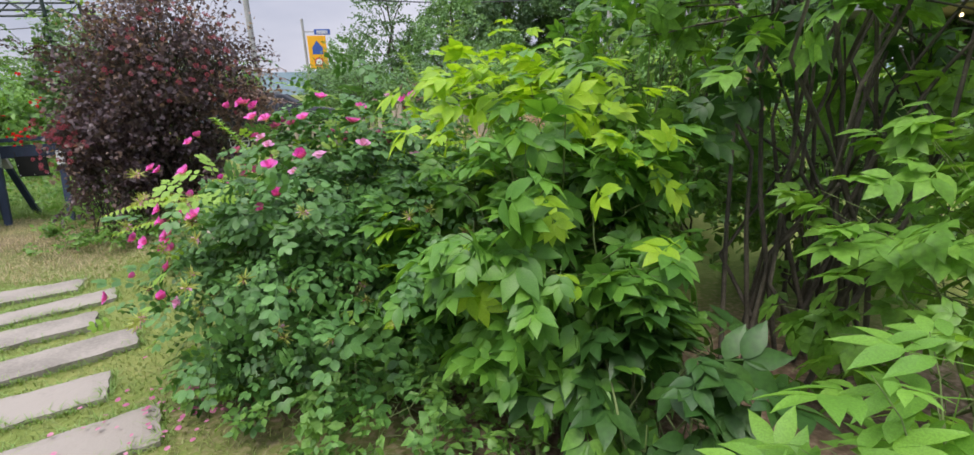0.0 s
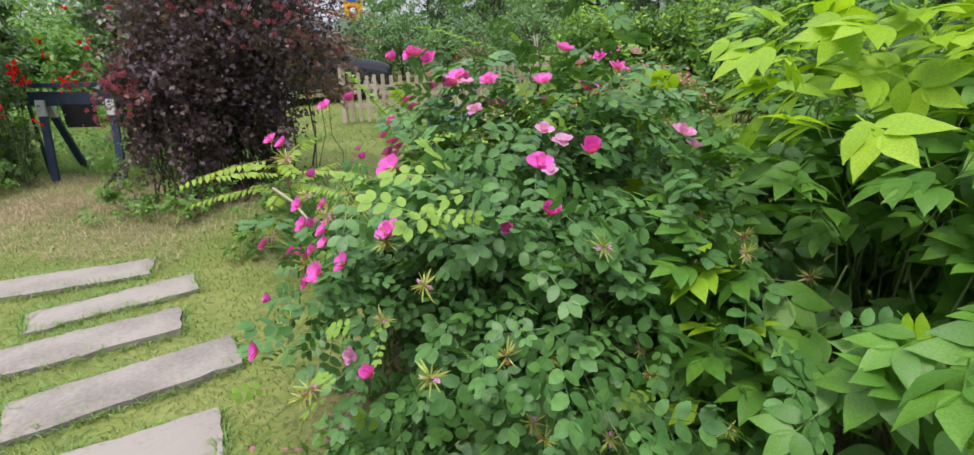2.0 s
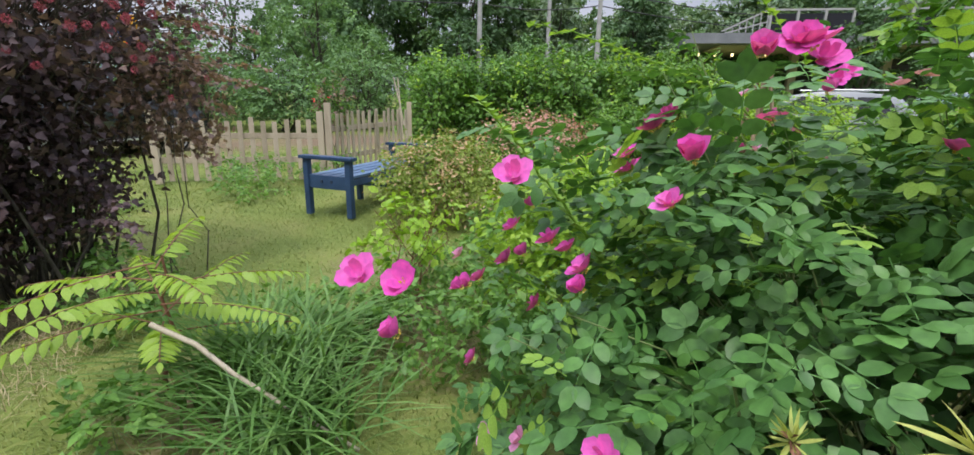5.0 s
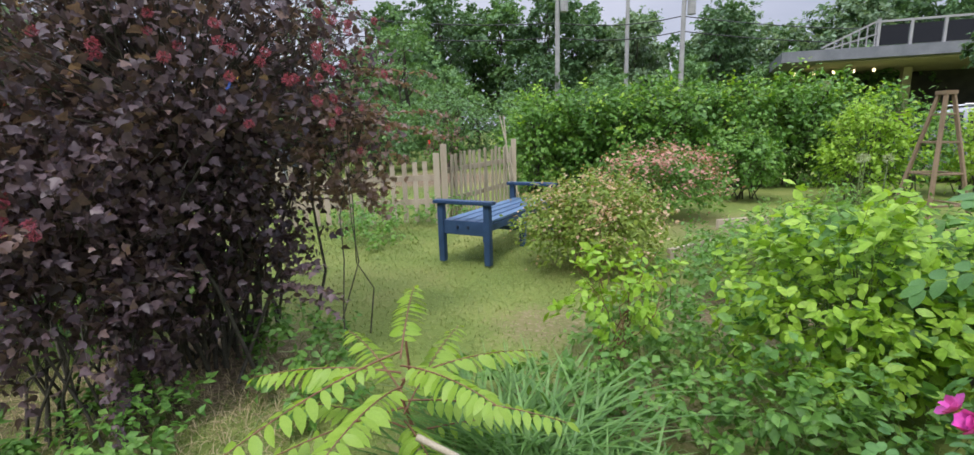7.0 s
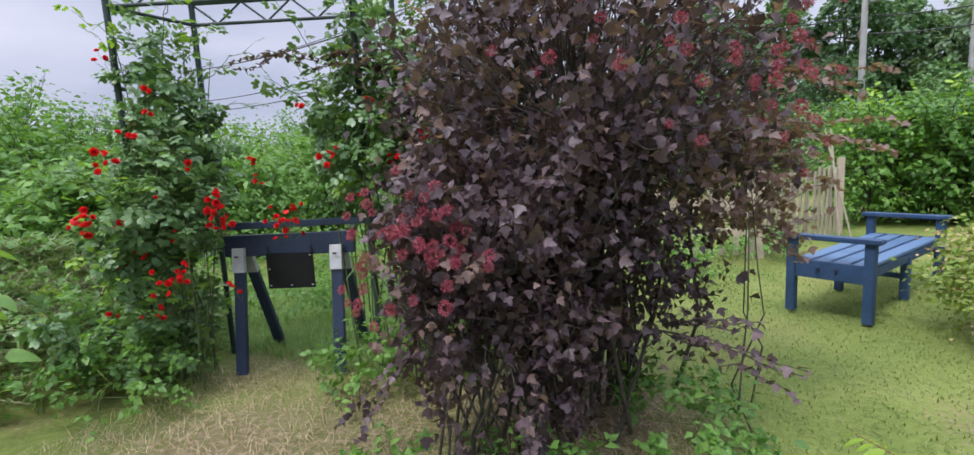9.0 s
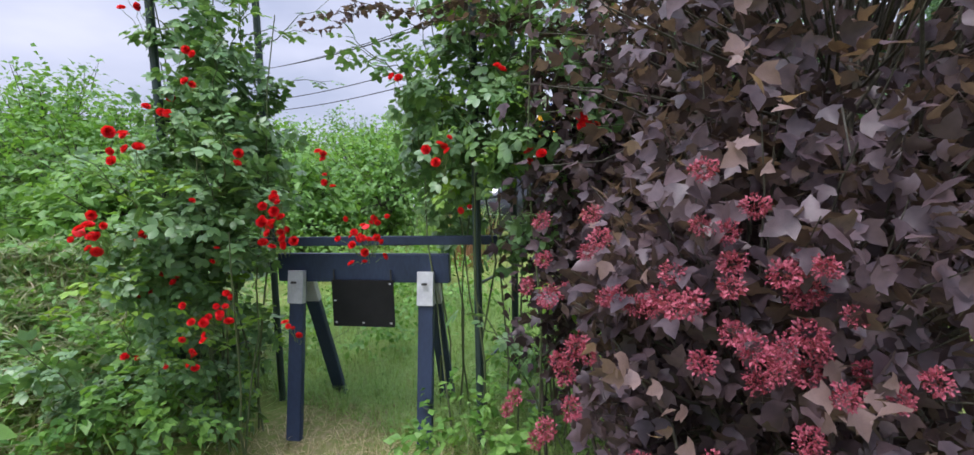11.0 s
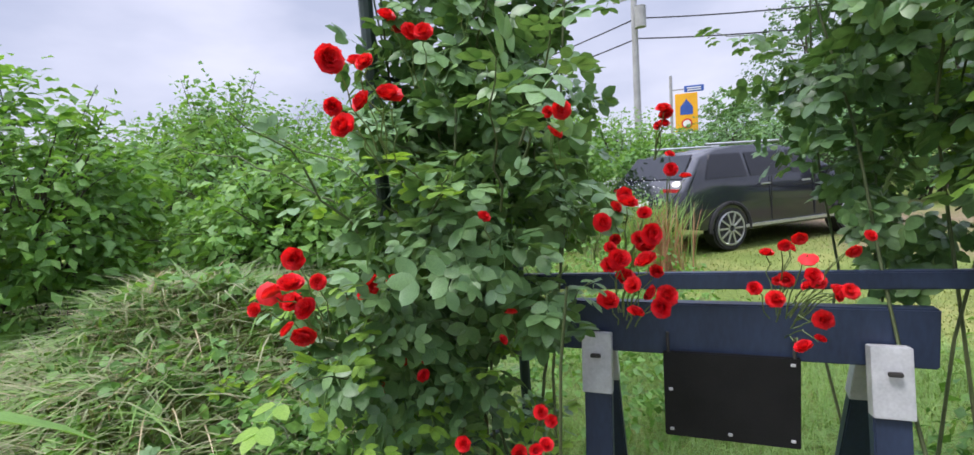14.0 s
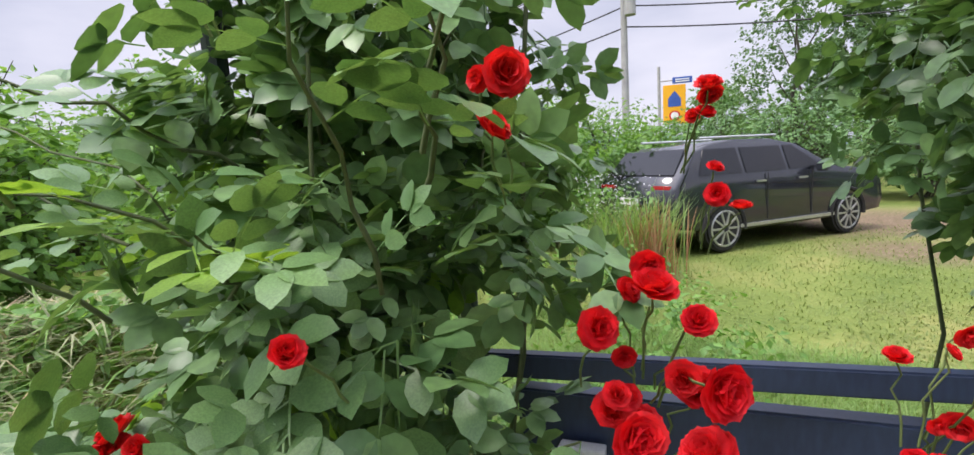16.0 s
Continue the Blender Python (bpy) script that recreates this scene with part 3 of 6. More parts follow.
def ring_petals(rows):
    """Petals in rings: (number, length, width, opening angle, lift) each; triangles round z."""
    parts = []
    for num, ln, w, op, lift, off in rows:
        BV, BF = leaflet(w, 0.35, 0.25, (0.8, 1.15, 1.0))
        for i in range(num):
            a = off + i * 2 * math.pi / num
            V = BV * ln
            op2 = op + 0.38 * math.sin(7 * i + 3 * off)
            c, s = math.cos(op2), math.sin(op2)
            V = V @ np.array([[1, 0, 0], [0, c, -s], [0, s, c]]).T
            V = V + np.array([0, 0.004, lift])
            parts.append((V @ rot2(a).T, BF))
    return joined(parts)


def welded(T, k):
    """The template's pieces of k points each, joined at their first points."""
    V, F = T
    F = np.where(F % k == 0, 0, F)
    return V, F


def ball_bits(n, r, bit, seed, squash=1.0):
    g = np.random.default_rng(seed)
    d = unit(g.normal(size=(n, 3)))
    R = frames_of(d + g.normal(0, 0.3, (n, 3)), unit(g.normal(size=(n, 3))))
    return scattered(small_leaf(0.35, 0.2), d * r * np.array([1, 1, squash]) * g.uniform(0.4, 1.0, (n, 1)), R, g.uniform(0.7, 1.3, n) * bit)


def two_mats(name, a, ma, b2, mb):
    V, F = joined([a, b2])
    return mesh_from(name, V, F, [M[ma], M[mb]], np.r_[np.zeros(len(a[1]), int), np.ones(len(b2[1]), int)], True)


FLOWER = {
    "pink": [two_mats("pink_bloom", welded(ring_petals([(5, 0.046, 0.42, 0.15 + 0.25 * k, 0.0, k), (3, 0.036, 0.36, 0.55 + 0.2 * k, 0.003, k + 0.9)]), 10), "pink", ball_bits(24, 0.009, 0.008, k, 0.6), "stamen") for k in range(3)],
    "pale": [mesh_from("faded_bloom", *welded(ring_petals([(4, 0.042, 0.42, -0.1 + 0.3 * k, 0.0, k), (3, 0.035, 0.4, 0.6, 0.0, k + 0.5)]), 10), [M["pink_pale"]], None, True) for k in range(2)],
    "spent": [two_mats("spent_bloom", welded(scattered(leaflet(0.06, 0.02, -0.2), np.zeros((26, 3)), frames_of(unit(rng.normal(size=(26, 3)) + np.array([0, 0, 0.6])), rng.normal(size=(26, 3))), rng.uniform(0.04, 0.075, 26)), 10), "sepal", welded(ball_bits(10, 0.018, 0.02, 4 + k), 5), "pink_pale" if k else "stem_red") for k in range(2)],
    "red": [mesh_from("red_bloom", *welded(ring_petals([(7, 0.025, 0.72, 0.10, 0.0, k), (7, 0.0235, 0.70, 0.45, 0.002, k + 0.4), (6, 0.021, 0.70, 0.80, 0.003, k + 0.2), (6, 0.018, 0.70, 1.05, 0.004, k), (5, 0.014, 0.7, 1.3, 0.005, k + 0.7)]), 10), [M["red"]], None, True) for k in range(3)],
    "seed": [mesh_from("seed_head", *ball_bits(210, 0.025, 0.0068, 30 + k, 0.75), [M["seed_red"]]) for k in range(2)],
}


def add_flowers(parent, kind, places, ways, sizes, pname, label, seed=0):
    """Blooms as parts of their plant; places in the plant's own axes."""
    g = np.random.default_rng(seed)
    for p, w, s in zip(places, ways, sizes):
        o = new(pname, FLOWER[kind][int(g.integers(len(FLOWER[kind])))])
        o.parent = parent
        q = Vector(w).to_track_quat("Z", "Y") @ Euler((0, 0, g.uniform(0, 6.28))).to_quaternion()
        o.matrix_basis = Matrix.LocRotScale(Vector(p), q, (s, s, s))
        if label:
            tagged(o, label)

# ---- the ground ----
SOIL = [(-5.3, 5.2, 1.0, 0.7), (-4.7, 5.7, 0.9, 0.65), (-3.9, 5.0, 0.9, 0.55), (-0.9, 5.7, 0.9, 0.62), (-1.3, 6.8, 0.6, 0.6), (0.4, 6.9, 1.0, 0.8), (0.0, 3.4, 1.1, 0.8),
        (1.6, 3.2, 1.4, 0.95), (-3.7, 4.9, 0.5, 0.6), (-4.8, 4.3, 0.7, 0.5), (-3.7, 6.4, 1.0, 0.8), (-8.0, 5.6, 1.4, 0.9), (-1.9, 5.0, 0.7, 0.7), (-6.0, 6.2, 0.7, 0.5),
        (-5.6, 14.3, 1.2, 0.75), (-6.3, 17.5, 3.0, 0.8), (-3.0, 19.0, 3.0, 0.9), (-9.5, 17.5, 2.5, 0.75), (2.0, 10.0, 1.6, 0.55), (2.6, 3.0, 1.6, 0.9)]


def soil_at(X, Y):
    s = np.zeros_like(X)
    for x, y, r, k in SOIL:
        s = np.maximum(s, k * np.exp(-(((X - x) ** 2 + (Y - y) ** 2) / r ** 2) ** 1.5))
    return s


def height_at(X, Y):
    near = np.exp(-((X + 2) ** 2 + (Y - 6) ** 2) / 150.0)
    return near * (0.018 * np.sin(X * 2.1 + 0.7 * Y) * np.cos(1.7 * Y - 0.4 * X) + 0.012 * np.sin(5.3 * X) * np.sin(4.7 * Y)) - 0.02


def axis(lo, hi, far):
    inner = np.arange(lo, hi, 0.14)
    out = 10 ** np.linspace(0, math.log10(far), 22)
    return np.r_[lo - out[::-1], inner, hi + out]


gx, gy = axis(-12, 6, 1500), axis(-2, 18, 1500)
GX, GY = np.meshgrid(gx, gy)
GZ = height_at(GX, GY)
idg = np.arange(GX.size).reshape(GX.shape)
GF = np.stack([idg[:-1, :-1], idg[:-1, 1:], idg[1:, 1:], idg[1:, :-1]], -1).reshape(-1, 4)
me = mesh_from("ground", np.stack([GX.ravel(), GY.ravel(), GZ.ravel()], 1), GF, [M["ground"]], None, True)
att = me.attributes.new("soil", "FLOAT", "POINT")
att.data.foreach_set("value", soil_at(GX, GY).ravel().astype(np.float32))
ground = tagged(new("ground", me), "mown lawn with patches of bare reddish soil and straw", "ground", kind="structure")

# far hills, their haze painted as a blue-green surface colour
hp = []
for i in range(60):
    a = i / 59 * math.pi * 2
    h = 20 + 14 * math.sin(a * 3 + 1) + 8 * math.sin(a * 7)
    hp += [(900 * math.cos(a), 900 * math.sin(a), -5), (950 * math.cos(a), 950 * math.sin(a), max(h, 6))]
HF = [(2 * i, 2 * i + 2, 2 * i + 3, 2 * i + 1) for i in range(59)]
tagged(new("backdrop", mesh_from("backdrop", hp, HF, [M["hill"]], None, True)), "distant hills with blue-green haze put into their colour", "hills", kind="structure")

# ---- stepping slabs ----
SLABS = [(-2.98, 4.37, 218, 1.00, 0.33), (-2.48, 4.18, 231, 0.90, 0.29), (-2.20, 3.76, 226, 1.02, 0.31), (-1.65, 3.55, 229, 0.96, 0.32), (-1.29, 3.02, 222, 1.05, 0.34), (-0.73, 2.77, 224, 1.0, 0.36)]


def slab(x, y, deg, ln, dp, seed):
    """A rough paving slab whose far corner is (x, y); it runs ln along deg."""
    g = np.random.default_rng(seed)
    u = Vector((math.cos(radians(deg)), math.sin(radians(deg)), 0))
    v = Vector((-u.y, u.x, 0))
    c = Vector((x, y, 0)) + u * ln / 2 + v * dp / 2
    bm = bmesh.new()
    bmesh.ops.create_grid(bm, x_segments=14, y_segments=5, size=0.5)
    top = bm.faces[:]
    for w in bm.verts:
        e = max(abs(w.co.x), abs(w.co.y)) > 0.49
        w.co.x, w.co.y = w.co.x * ln, w.co.y * dp
        if e:
            w.co.x += g.normal(0, 0.006)
            w.co.y += g.normal(0, 0.006)
        w.co.z = g.normal(0, 0.0012) - (0.006 if e else 0)
    r = bmesh.ops.extrude_face_region(bm, geom=top)
    for w in r["geom"]:
        if isinstance(w, bmesh.types.BMVert):
            w.co.z += 0.0
    low = [f for f in top if f.is_valid]
    for w in {w for f in low for w in f.verts}:
        w.co.z -= 0.06
    bmesh.ops.recalc_face_normals(bm, faces=bm.faces)
    me = bpy.data.meshes.new("stepping_slab")
    bm.to_mesh(me)
    bm.free()
    me.materials.append(M["concrete"])
    ob = tagged(new("stepping_slab", me), "worn grey-beige stone stepping slab set in the lawn", "paving slab", "slabs of the garden path")
    ob.location = (c.x, c.y, 0.012)
    ob.rotation_euler = (0, 0, radians(deg))
    return ob


for i, s in enumerate(SLABS):
    slab(*s, 100 + i)

# ---- blue trestle barrier with its hanging panel ----
U, N = Vector((0.933, 0.36, 0)), Vector((0.36, -0.933, 0))


def trestle(at):
    ob = thing("trestle", at, "dark blue painted timber trestle barrier with galvanised corner brackets", "trestle")
    L = lambda u, f, z: U * u + N * f + Vector((0, 0, z))
    part("beam", beam(L(-0.525, 0, 0.955), L(0.505, 0, 0.955), 0.045, 0.165, 0.005), M["blue_paint"], ob)
    for u in (-0.385, 0.38):
        leg = part("leg", beam(L(u, 0.20, -0.01), L(u, 0.042, 0.93), 0.085, 0.04, 0.004, side=N), M["blue_paint"], ob)
        part("bracket", beam(L(u, 0.087, 0.76), L(u, 0.056, 0.945), 0.092, 0.043, 0.002, side=N), M["zinc"], leg, "grey galvanised metal bracket")
        part("slot", beam(L(u - 0.016, 0.105, 0.885), L(u + 0.016, 0.105, 0.885), 0.012, 0.012, 0.002), M["dark_wall"], leg)
        leg = part("leg", beam(L(u, -0.42, -0.01), L(u, -0.04, 0.90), 0.085, 0.04, 0.004, side=N), M["blue_paint"], ob)
        part("bracket", beam(L(u, -0.11, 0.73), L(u, -0.04, 0.90), 0.092, 0.043, 0.002, side=N), M["zinc"], leg, "grey galvanised metal bracket")
    return ob


TB = (-5.845, 6.395, 0)
trestle(TB)
pan = thing("hanging_panel", (-5.855, 6.415, 0.89), "plain black metal panel hung from the trestle by hooks", "panel")
pan.rotation_euler = (0, 0, math.atan2(U.y, U.x))
part("plate", box(0.37, 0.012, 0.275, pose(0, -0.06, -0.137), 0.003), M["black_panel"], pan)
for x in (-0.17, 0.17):
    part("hook", rod((x, -0.06, -0.02), (x, -0.06, 0.06), 0.005), M["dark_wall"], pan)
for x, z in ((-0.165, -0.12), (0.165, -0.02), (0.165, -0.25), (0.0, -0.25), (-0.165, -0.25)):
    part("screw", box(0.012, 0.006, 0.008, pose(x, -0.068, z), 0.001), M["zinc"], pan)

# ---- the rose arch ----
FL, FR, RL, RR, AH = Vector((-6.7, 5.8, 0)), Vector((-5.15, 6.5, 0)), Vector((-6.65, 6.4, 0)), Vector((-5.2, 7.05, 0)), 2.86
arch = thing("garden_arch", (-6.7, 5.8, 0), "dark green metal garden arch with a lattice top", "garden arch")
o_ = Vector(arch.location)
up_ = Vector((0, 0, AH))
for p in (FL, FR, RL, RR):
    part("post", rod(p - o_ - Vector((0, 0, 0.05)), p - o_ + up_, 0.022), M["arch_metal"], arch)
for a, c in ((FL, FR), (RL, RR), (FL, RL), (FR, RR)):
    for dz in (0.0, -0.16):
        part("rail", rod(a - o_ + up_ + Vector((0, 0, dz)), c - o_ + up_ + Vector((0, 0, dz)), 0.014), M["arch_metal"], arch)
for a, c in ((FL, FR), (RL, RR)):
    for i in range(8):
        p, q = a.lerp(c, i / 8), a.lerp(c, (i + 1) / 8)
        part("lattice_bar", rod(p - o_ + up_ - Vector((0, 0, 0.16 * (i % 2))), q - o_ + up_ - Vector((0, 0, 0.16 * ((i + 1) % 2))), 0.008), M["arch_metal"], arch)
for a, c in ((FL, RL), (FR, RR)):
    for z in (0.45, 0.9, 1.35, 1.8, 2.2):
        part("rung", rod(a - o_ + Vector((0, 0, z)), c - o_ + Vector((0, 0, z)), 0.008), M["arch_metal"], arch)
part("gate_bar", beam(Vector((-6.60, 6.00, 1.115)) - o_, Vector((-5.13, 6.69, 1.115)) - o_, 0.03, 0.05), M["blue_paint"], arch, "dark blue timber bar across the arch")

# ---- blue bench ----


def bench(at, deg):
    ob = thing("garden_bench", at, "backless blue painted wooden bench with arm rests, standing on the lawn", "bench")
    ob.rotation_euler = (0, 0, radians(deg))
    L, W = 1.9, 0.60
    for sy in (0, 1):
        y = sy * L
        for x in (0.0, W):
            part("leg", beam((x, y, -0.01), (x, y, 0.67), 0.075, 0.075, 0.006, side=(0, 1, 0)), M["bench_paint"], ob)
        part("armrest", box(W + 0.16, 0.13, 0.04, pose(W / 2, y, 0.69), 0.008), M["bench_paint"], ob)
        part("end_rail", box(W - 0.04, 0.04, 0.16, pose(W / 2, y, 0.40), 0.005), M["bench_paint"], ob)
        for x in (0.22, 0.36):
            part("peg", box(0.03, 0.05, 0.035, pose(x, y - 0.01, 0.41), 0.004), M["blue_paint"], ob)
    for x in (0.03, W - 0.03):
        part("leg", beam((x, L * 0.52, -0.01), (x, L * 0.52, 0.42), 0.07, 0.07, 0.006, side=(0, 1, 0)), M["bench_paint"], ob)
        part("side_rail", box(0.04, L - 0.06, 0.08, pose(x, L / 2, 0.40), 0.005), M["bench_paint"], ob)
    part("cross_rail", box(W - 0.1, 0.04, 0.05, pose(W / 2, L * 0.52, 0.22), 0.004), M["bench_paint"], ob)
    for i in range(4):
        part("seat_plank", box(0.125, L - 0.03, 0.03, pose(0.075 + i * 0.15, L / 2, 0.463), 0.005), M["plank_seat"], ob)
    return ob


bench((-2.22, 8.86, 0), -30.5)

# ---- picket fence ----


def fence(a, c, height, gap, seed, label):
    g = np.random.default_rng(seed)
    a, c = Vector((*a, 0)), Vector((*c, 0))
    ob = thing("picket_fence", a, label, "fence", "picket fence runs")
    run = c - a
    n = max(2, int(run.length / gap))
    ang = math.atan2(run.y, run.x)
    for i in range(n + 1):
        p = run * (i / n)
        w, h = 0.075, height * g.uniform(0.95, 1.03)
        bm = box(w, 0.02, h, pose(0, 0, h / 2), 0.003)
        o = part("picket", bm, M["picket"], ob)
        o.location = p + Vector((0, 0, 0.02))
        o.rotation_euler = (g.normal(0, 0.02), g.normal(0, 0.02), ang)
    for z in (0.35, height * 0.75):
        q = Vector((math.sin(ang), -math.cos(ang), 0)) * -0.03
        part("fence_rail", beam(q + Vector((0, 0, z)), run + q + Vector((0, 0, z)), 0.04, 0.09), M["picket"], ob)
    for p in (Vector(), run):
        part("fence_post", beam(p + Vector((0, 0, -0.02)), p + Vector((0, 0, height + 0.15)), 0.10, 0.10, side=(1, 0, 0)), M["picket"], ob)
    return ob


fence((-4.9, 11.15), (-2.42, 11.28), 0.98, 0.17, 1, "weathered pale wooden picket fence at the lawn's edge")
fence((-2.30, 11.3), (-0.95, 13.72), 1.12, 0.17, 2, "taller weathered brown picket fence beside a hedge")

for dx in (0.0, 0.16):
    k = thing("garden_cane", (-1.05 + dx, 13.1, 0), "thin bare cane leaning on the picket fence", "cane", "garden canes")
    part("cane", rod((0, 0, 0), (-0.12 - dx * 1.5, 0.30, 1.75), 0.014, 7), M["stem_pale"], k)

# ---- obelisk, planks ----
ob = thing("plant_obelisk", (4.2, 9.5, 0), "brown wooden obelisk plant support standing in a bed", "obelisk")
for sx in (-1, 1):
    for sy in (-1, 1):
        part("leg", beam((0.30 * sx, 0.30 * sy, 0), (0.05 * sx, 0.05 * sy, 1.75), 0.04, 0.04, side=(1, 0.2, 0)), M["timber"], ob)
for z in (0.35, 0.75, 1.15, 1.5):
    k = 0.30 - 0.25 * z / 1.75
    for a, c in (((-k, -k), (k, -k)), ((k, -k), (k, k)), ((k, k), (-k, k)), ((-k, k), (-k, -k))):
        part("crossbar", beam((*a, z), (*c, z), 0.03, 0.025), M["timber"], ob)
part("cap", box(0.16, 0.16, 0.05, pose(0, 0, 1.77)), M["timber"], ob)
for a, c in (((1.6, 10.0, 0.06), (3.3, 10.3, 0.06)), ((0.3, 8.5, 0.05), (1.0, 8.9, 0.05))):
    k = thing("edging_board", a, "pale weathered board edging a planting bed", "board")
    part("board", beam((0, 0, 0), Vector(c) - Vector(a), 0.05, 0.14), M["picket"], k)

# ---- vehicles ----


def car(name, at, deg, paint, label):
    """An estate-like car, nose along +x, wheels on the ground."""
    ob = thing(name, at, label, "car")
    ob.rotation_euler = (0, 0, radians(deg))
    W = 0.92
    prof = [(-2.30, 0.42), (-2.36, 0.72), (-2.32, 1.00), (-2.20, 1.16), (-1.88, 1.52), (-1.55, 1.62), (-0.9, 1.68), (-0.2, 1.665), (0.35, 1.56), (1.06, 1.17), (1.55, 1.12), (2.02, 1.03), (2.26, 0.86), (2.33, 0.55), (2.25, 0.36), (1.4, 0.30), (-1.4, 0.30)]
    bm = bmesh.new()
    rings = []
    for y, k in ((-W, 0.94), (-W * 0.985, 1.0), (0, 1.0), (W * 0.985, 1.0), (W, 0.94)):
        ring = []
        for x, z in prof:
            t = max(0.0, z - 1.1) / 0.58
            ring.append(bm.verts.new((x * k, y * (1 - 0.24 * t), 0.95 + (z - 0.95) * (0.985 if k < 1 else 1.0))))
        rings.append(ring)
    m = len(prof)
    for r0, r1 in zip(rings, rings[1:]):
        for i in range(m):
            bm.faces.new((r0[i], r0[(i + 1) % m], r1[(i + 1) % m], r1[i]))
    bm.faces.new(rings[0][::-1])
    bm.faces.new(rings[-1])
    bmesh.ops.recalc_face_normals(bm, faces=bm.faces)
    bmesh.ops.bevel(bm, geom=bm.edges[:], offset=0.03, segments=2, affect="EDGES", clamp_overlap=True)
    body = part("body", bm, M[paint], ob)
    for f in body.data.polygons:
        f.use_smooth = True
    for s in (-1, 1):
        for x0, x1, x2, x3 in ((-1.82, -1.62, -0.98, -0.98), (-0.90, -0.90, -0.05, -0.05), (0.03, 0.03, 0.22, 0.80)):
            bm = bmesh.new()
            pts = [(x0, 1.17), (x3 if x3 > x2 else x2, 1.17), (x2, 1.55), (x1, 1.55)]
            vs = [bm.verts.new((x, s * (W * (1 - 0.24 * (z - 1.1) / 0.58) + 0.008), z)) for x, z in pts]
            bm.faces.new(vs)
            r = bmesh.ops.extrude_face_region(bm, geom=bm.faces[:])
            for w in r["geom"]:
                if isinstance(w, bmesh.types.BMVert):
                    w.co.y -= s * 0.03
            bmesh.ops.recalc_face_normals(bm, faces=bm.faces)
            part("side_window", bm, M["glass"], ob)
        for x in (-1.36, 1.40):
            bm = rod((x, s * (W - 0.24), 0.35), (x, s * (W + 0.015), 0.35), 0.36, 28)
            bmesh.ops.bevel(bm, geom=[e for e in bm.edges if e.calc_length() < 0.2], offset=0.03, segments=2, affect="EDGES", clamp_overlap=True)
            wheel = part("wheel", bm, M["tyre"], ob)
            bm = bmesh.new()
            tr = tube([(x + 0.41 * math.cos(a), s * (W + 0.002), 0.35 + 0.41 * math.sin(a)) for a in np.linspace(-0.1, math.pi + 0.1, 19)], 0.035, 0.035, 6)
            vv = [bm.verts.new(v) for v in tr[0]]
            for f in tr[1]:
                bm.faces.new([vv[i] for i in f])
            part("wheel_arch", bm, M["tyre"], ob)
            for k in range(10):
                a = k * math.pi / 5
                part("spoke", beam((x + 0.05 * math.cos(a), s * (W + 0.025), 0.35 + 0.05 * math.sin(a)), (x + 0.26 * math.cos(a), s * (W + 0.02), 0.35 + 0.26 * math.sin(a)), 0.03, 0.02, 0.002, side=(0, 1, 0)), M["alloy"], wheel)
            bm = bmesh.new()
            tr = tube([(x + 0.265 * math.cos(a), s * (W + 0.012), 0.35 + 0.265 * math.sin(a)) for a in np.linspace(0, 2 * math.pi, 25)], 0.018, 0.018, 6)
            vv = [bm.verts.new(v) for v in tr[0]]
            for f in tr[1]:
                bm.faces.new([vv[i] for i in f])
            part("rim", bm, M["alloy"], wheel)
        part("sill", box(2.1, 0.03, 0.05, pose(0, s * (W + 0.006), 0.36)), M["alloy"], ob)
        part("door_line", box(0.012, 0.012, 0.72, pose(-0.47, s * (W + 0.001), 0.78), 0.0), M["tyre"], ob)
        part("door_line", box(0.012, 0.012, 0.72, pose(0.52, s * (W + 0.001), 0.78), 0.0), M["tyre"], ob)
        for x in (-0.62, 0.30):
            part("door_handle", box(0.20, 0.03, 0.03, pose(x, s * (W + 0.012), 1.02), 0.008), M["alloy"], ob)
        part("mirror", box(0.12, 0.20, 0.14, pose(0.62, s * (W + 0.10), 1.17), 0.03), M[paint], ob)
        part("tail_light", box(0.06, 0.42, 0.13, pose(-2.29, s * 0.66, 0.98), 0.02), M["tail"], ob)
        part("roof_rail", rod((-1.6, s * 0.66, 1.72), (0.0, s * 0.66, 1.72), 0.018), M["alloy"], ob)
    bm = bmesh.new()
    vs = [bm.verts.new(p) for p in ((-2.175, -0.78, 1.19), (-2.175, 0.78, 1.19), (-1.885, 0.68, 1.56), (-1.885, -0.68, 1.56))]
    bm.faces.new(vs)
    bmesh.ops.translate(bm, verts=bm.verts[:], vec=(-0.015, 0, 0.01))
    r = bmesh.ops.extrude_face_region(bm, geom=bm.faces[:])
    for w in r["geom"]:
        if isinstance(w, bmesh.types.BMVert):
            w.co.x += 0.03
    bmesh.ops.recalc_face_normals(bm, faces=bm.faces)
    part("rear_window", bm, M["glass"], ob)
    bm = bmesh.new()
    vs = [bm.verts.new(p) for p in ((0.42, -0.70, 1.55), (0.42, 0.70, 1.55), (1.03, 0.82, 1.17), (1.03, -0.82, 1.17))]
    bm.faces.new(vs)
    bmesh.ops.translate(bm, verts=bm.verts[:], vec=(0.012, 0, 0.02))
    r = bmesh.ops.extrude_face_region(bm, geom=bm.faces[:])
    for w in r["geom"]:
        if isinstance(w, bmesh.types.BMVert):
            w.co.z -= 0.03
    bmesh.ops.recalc_face_normals(bm, faces=bm.faces)
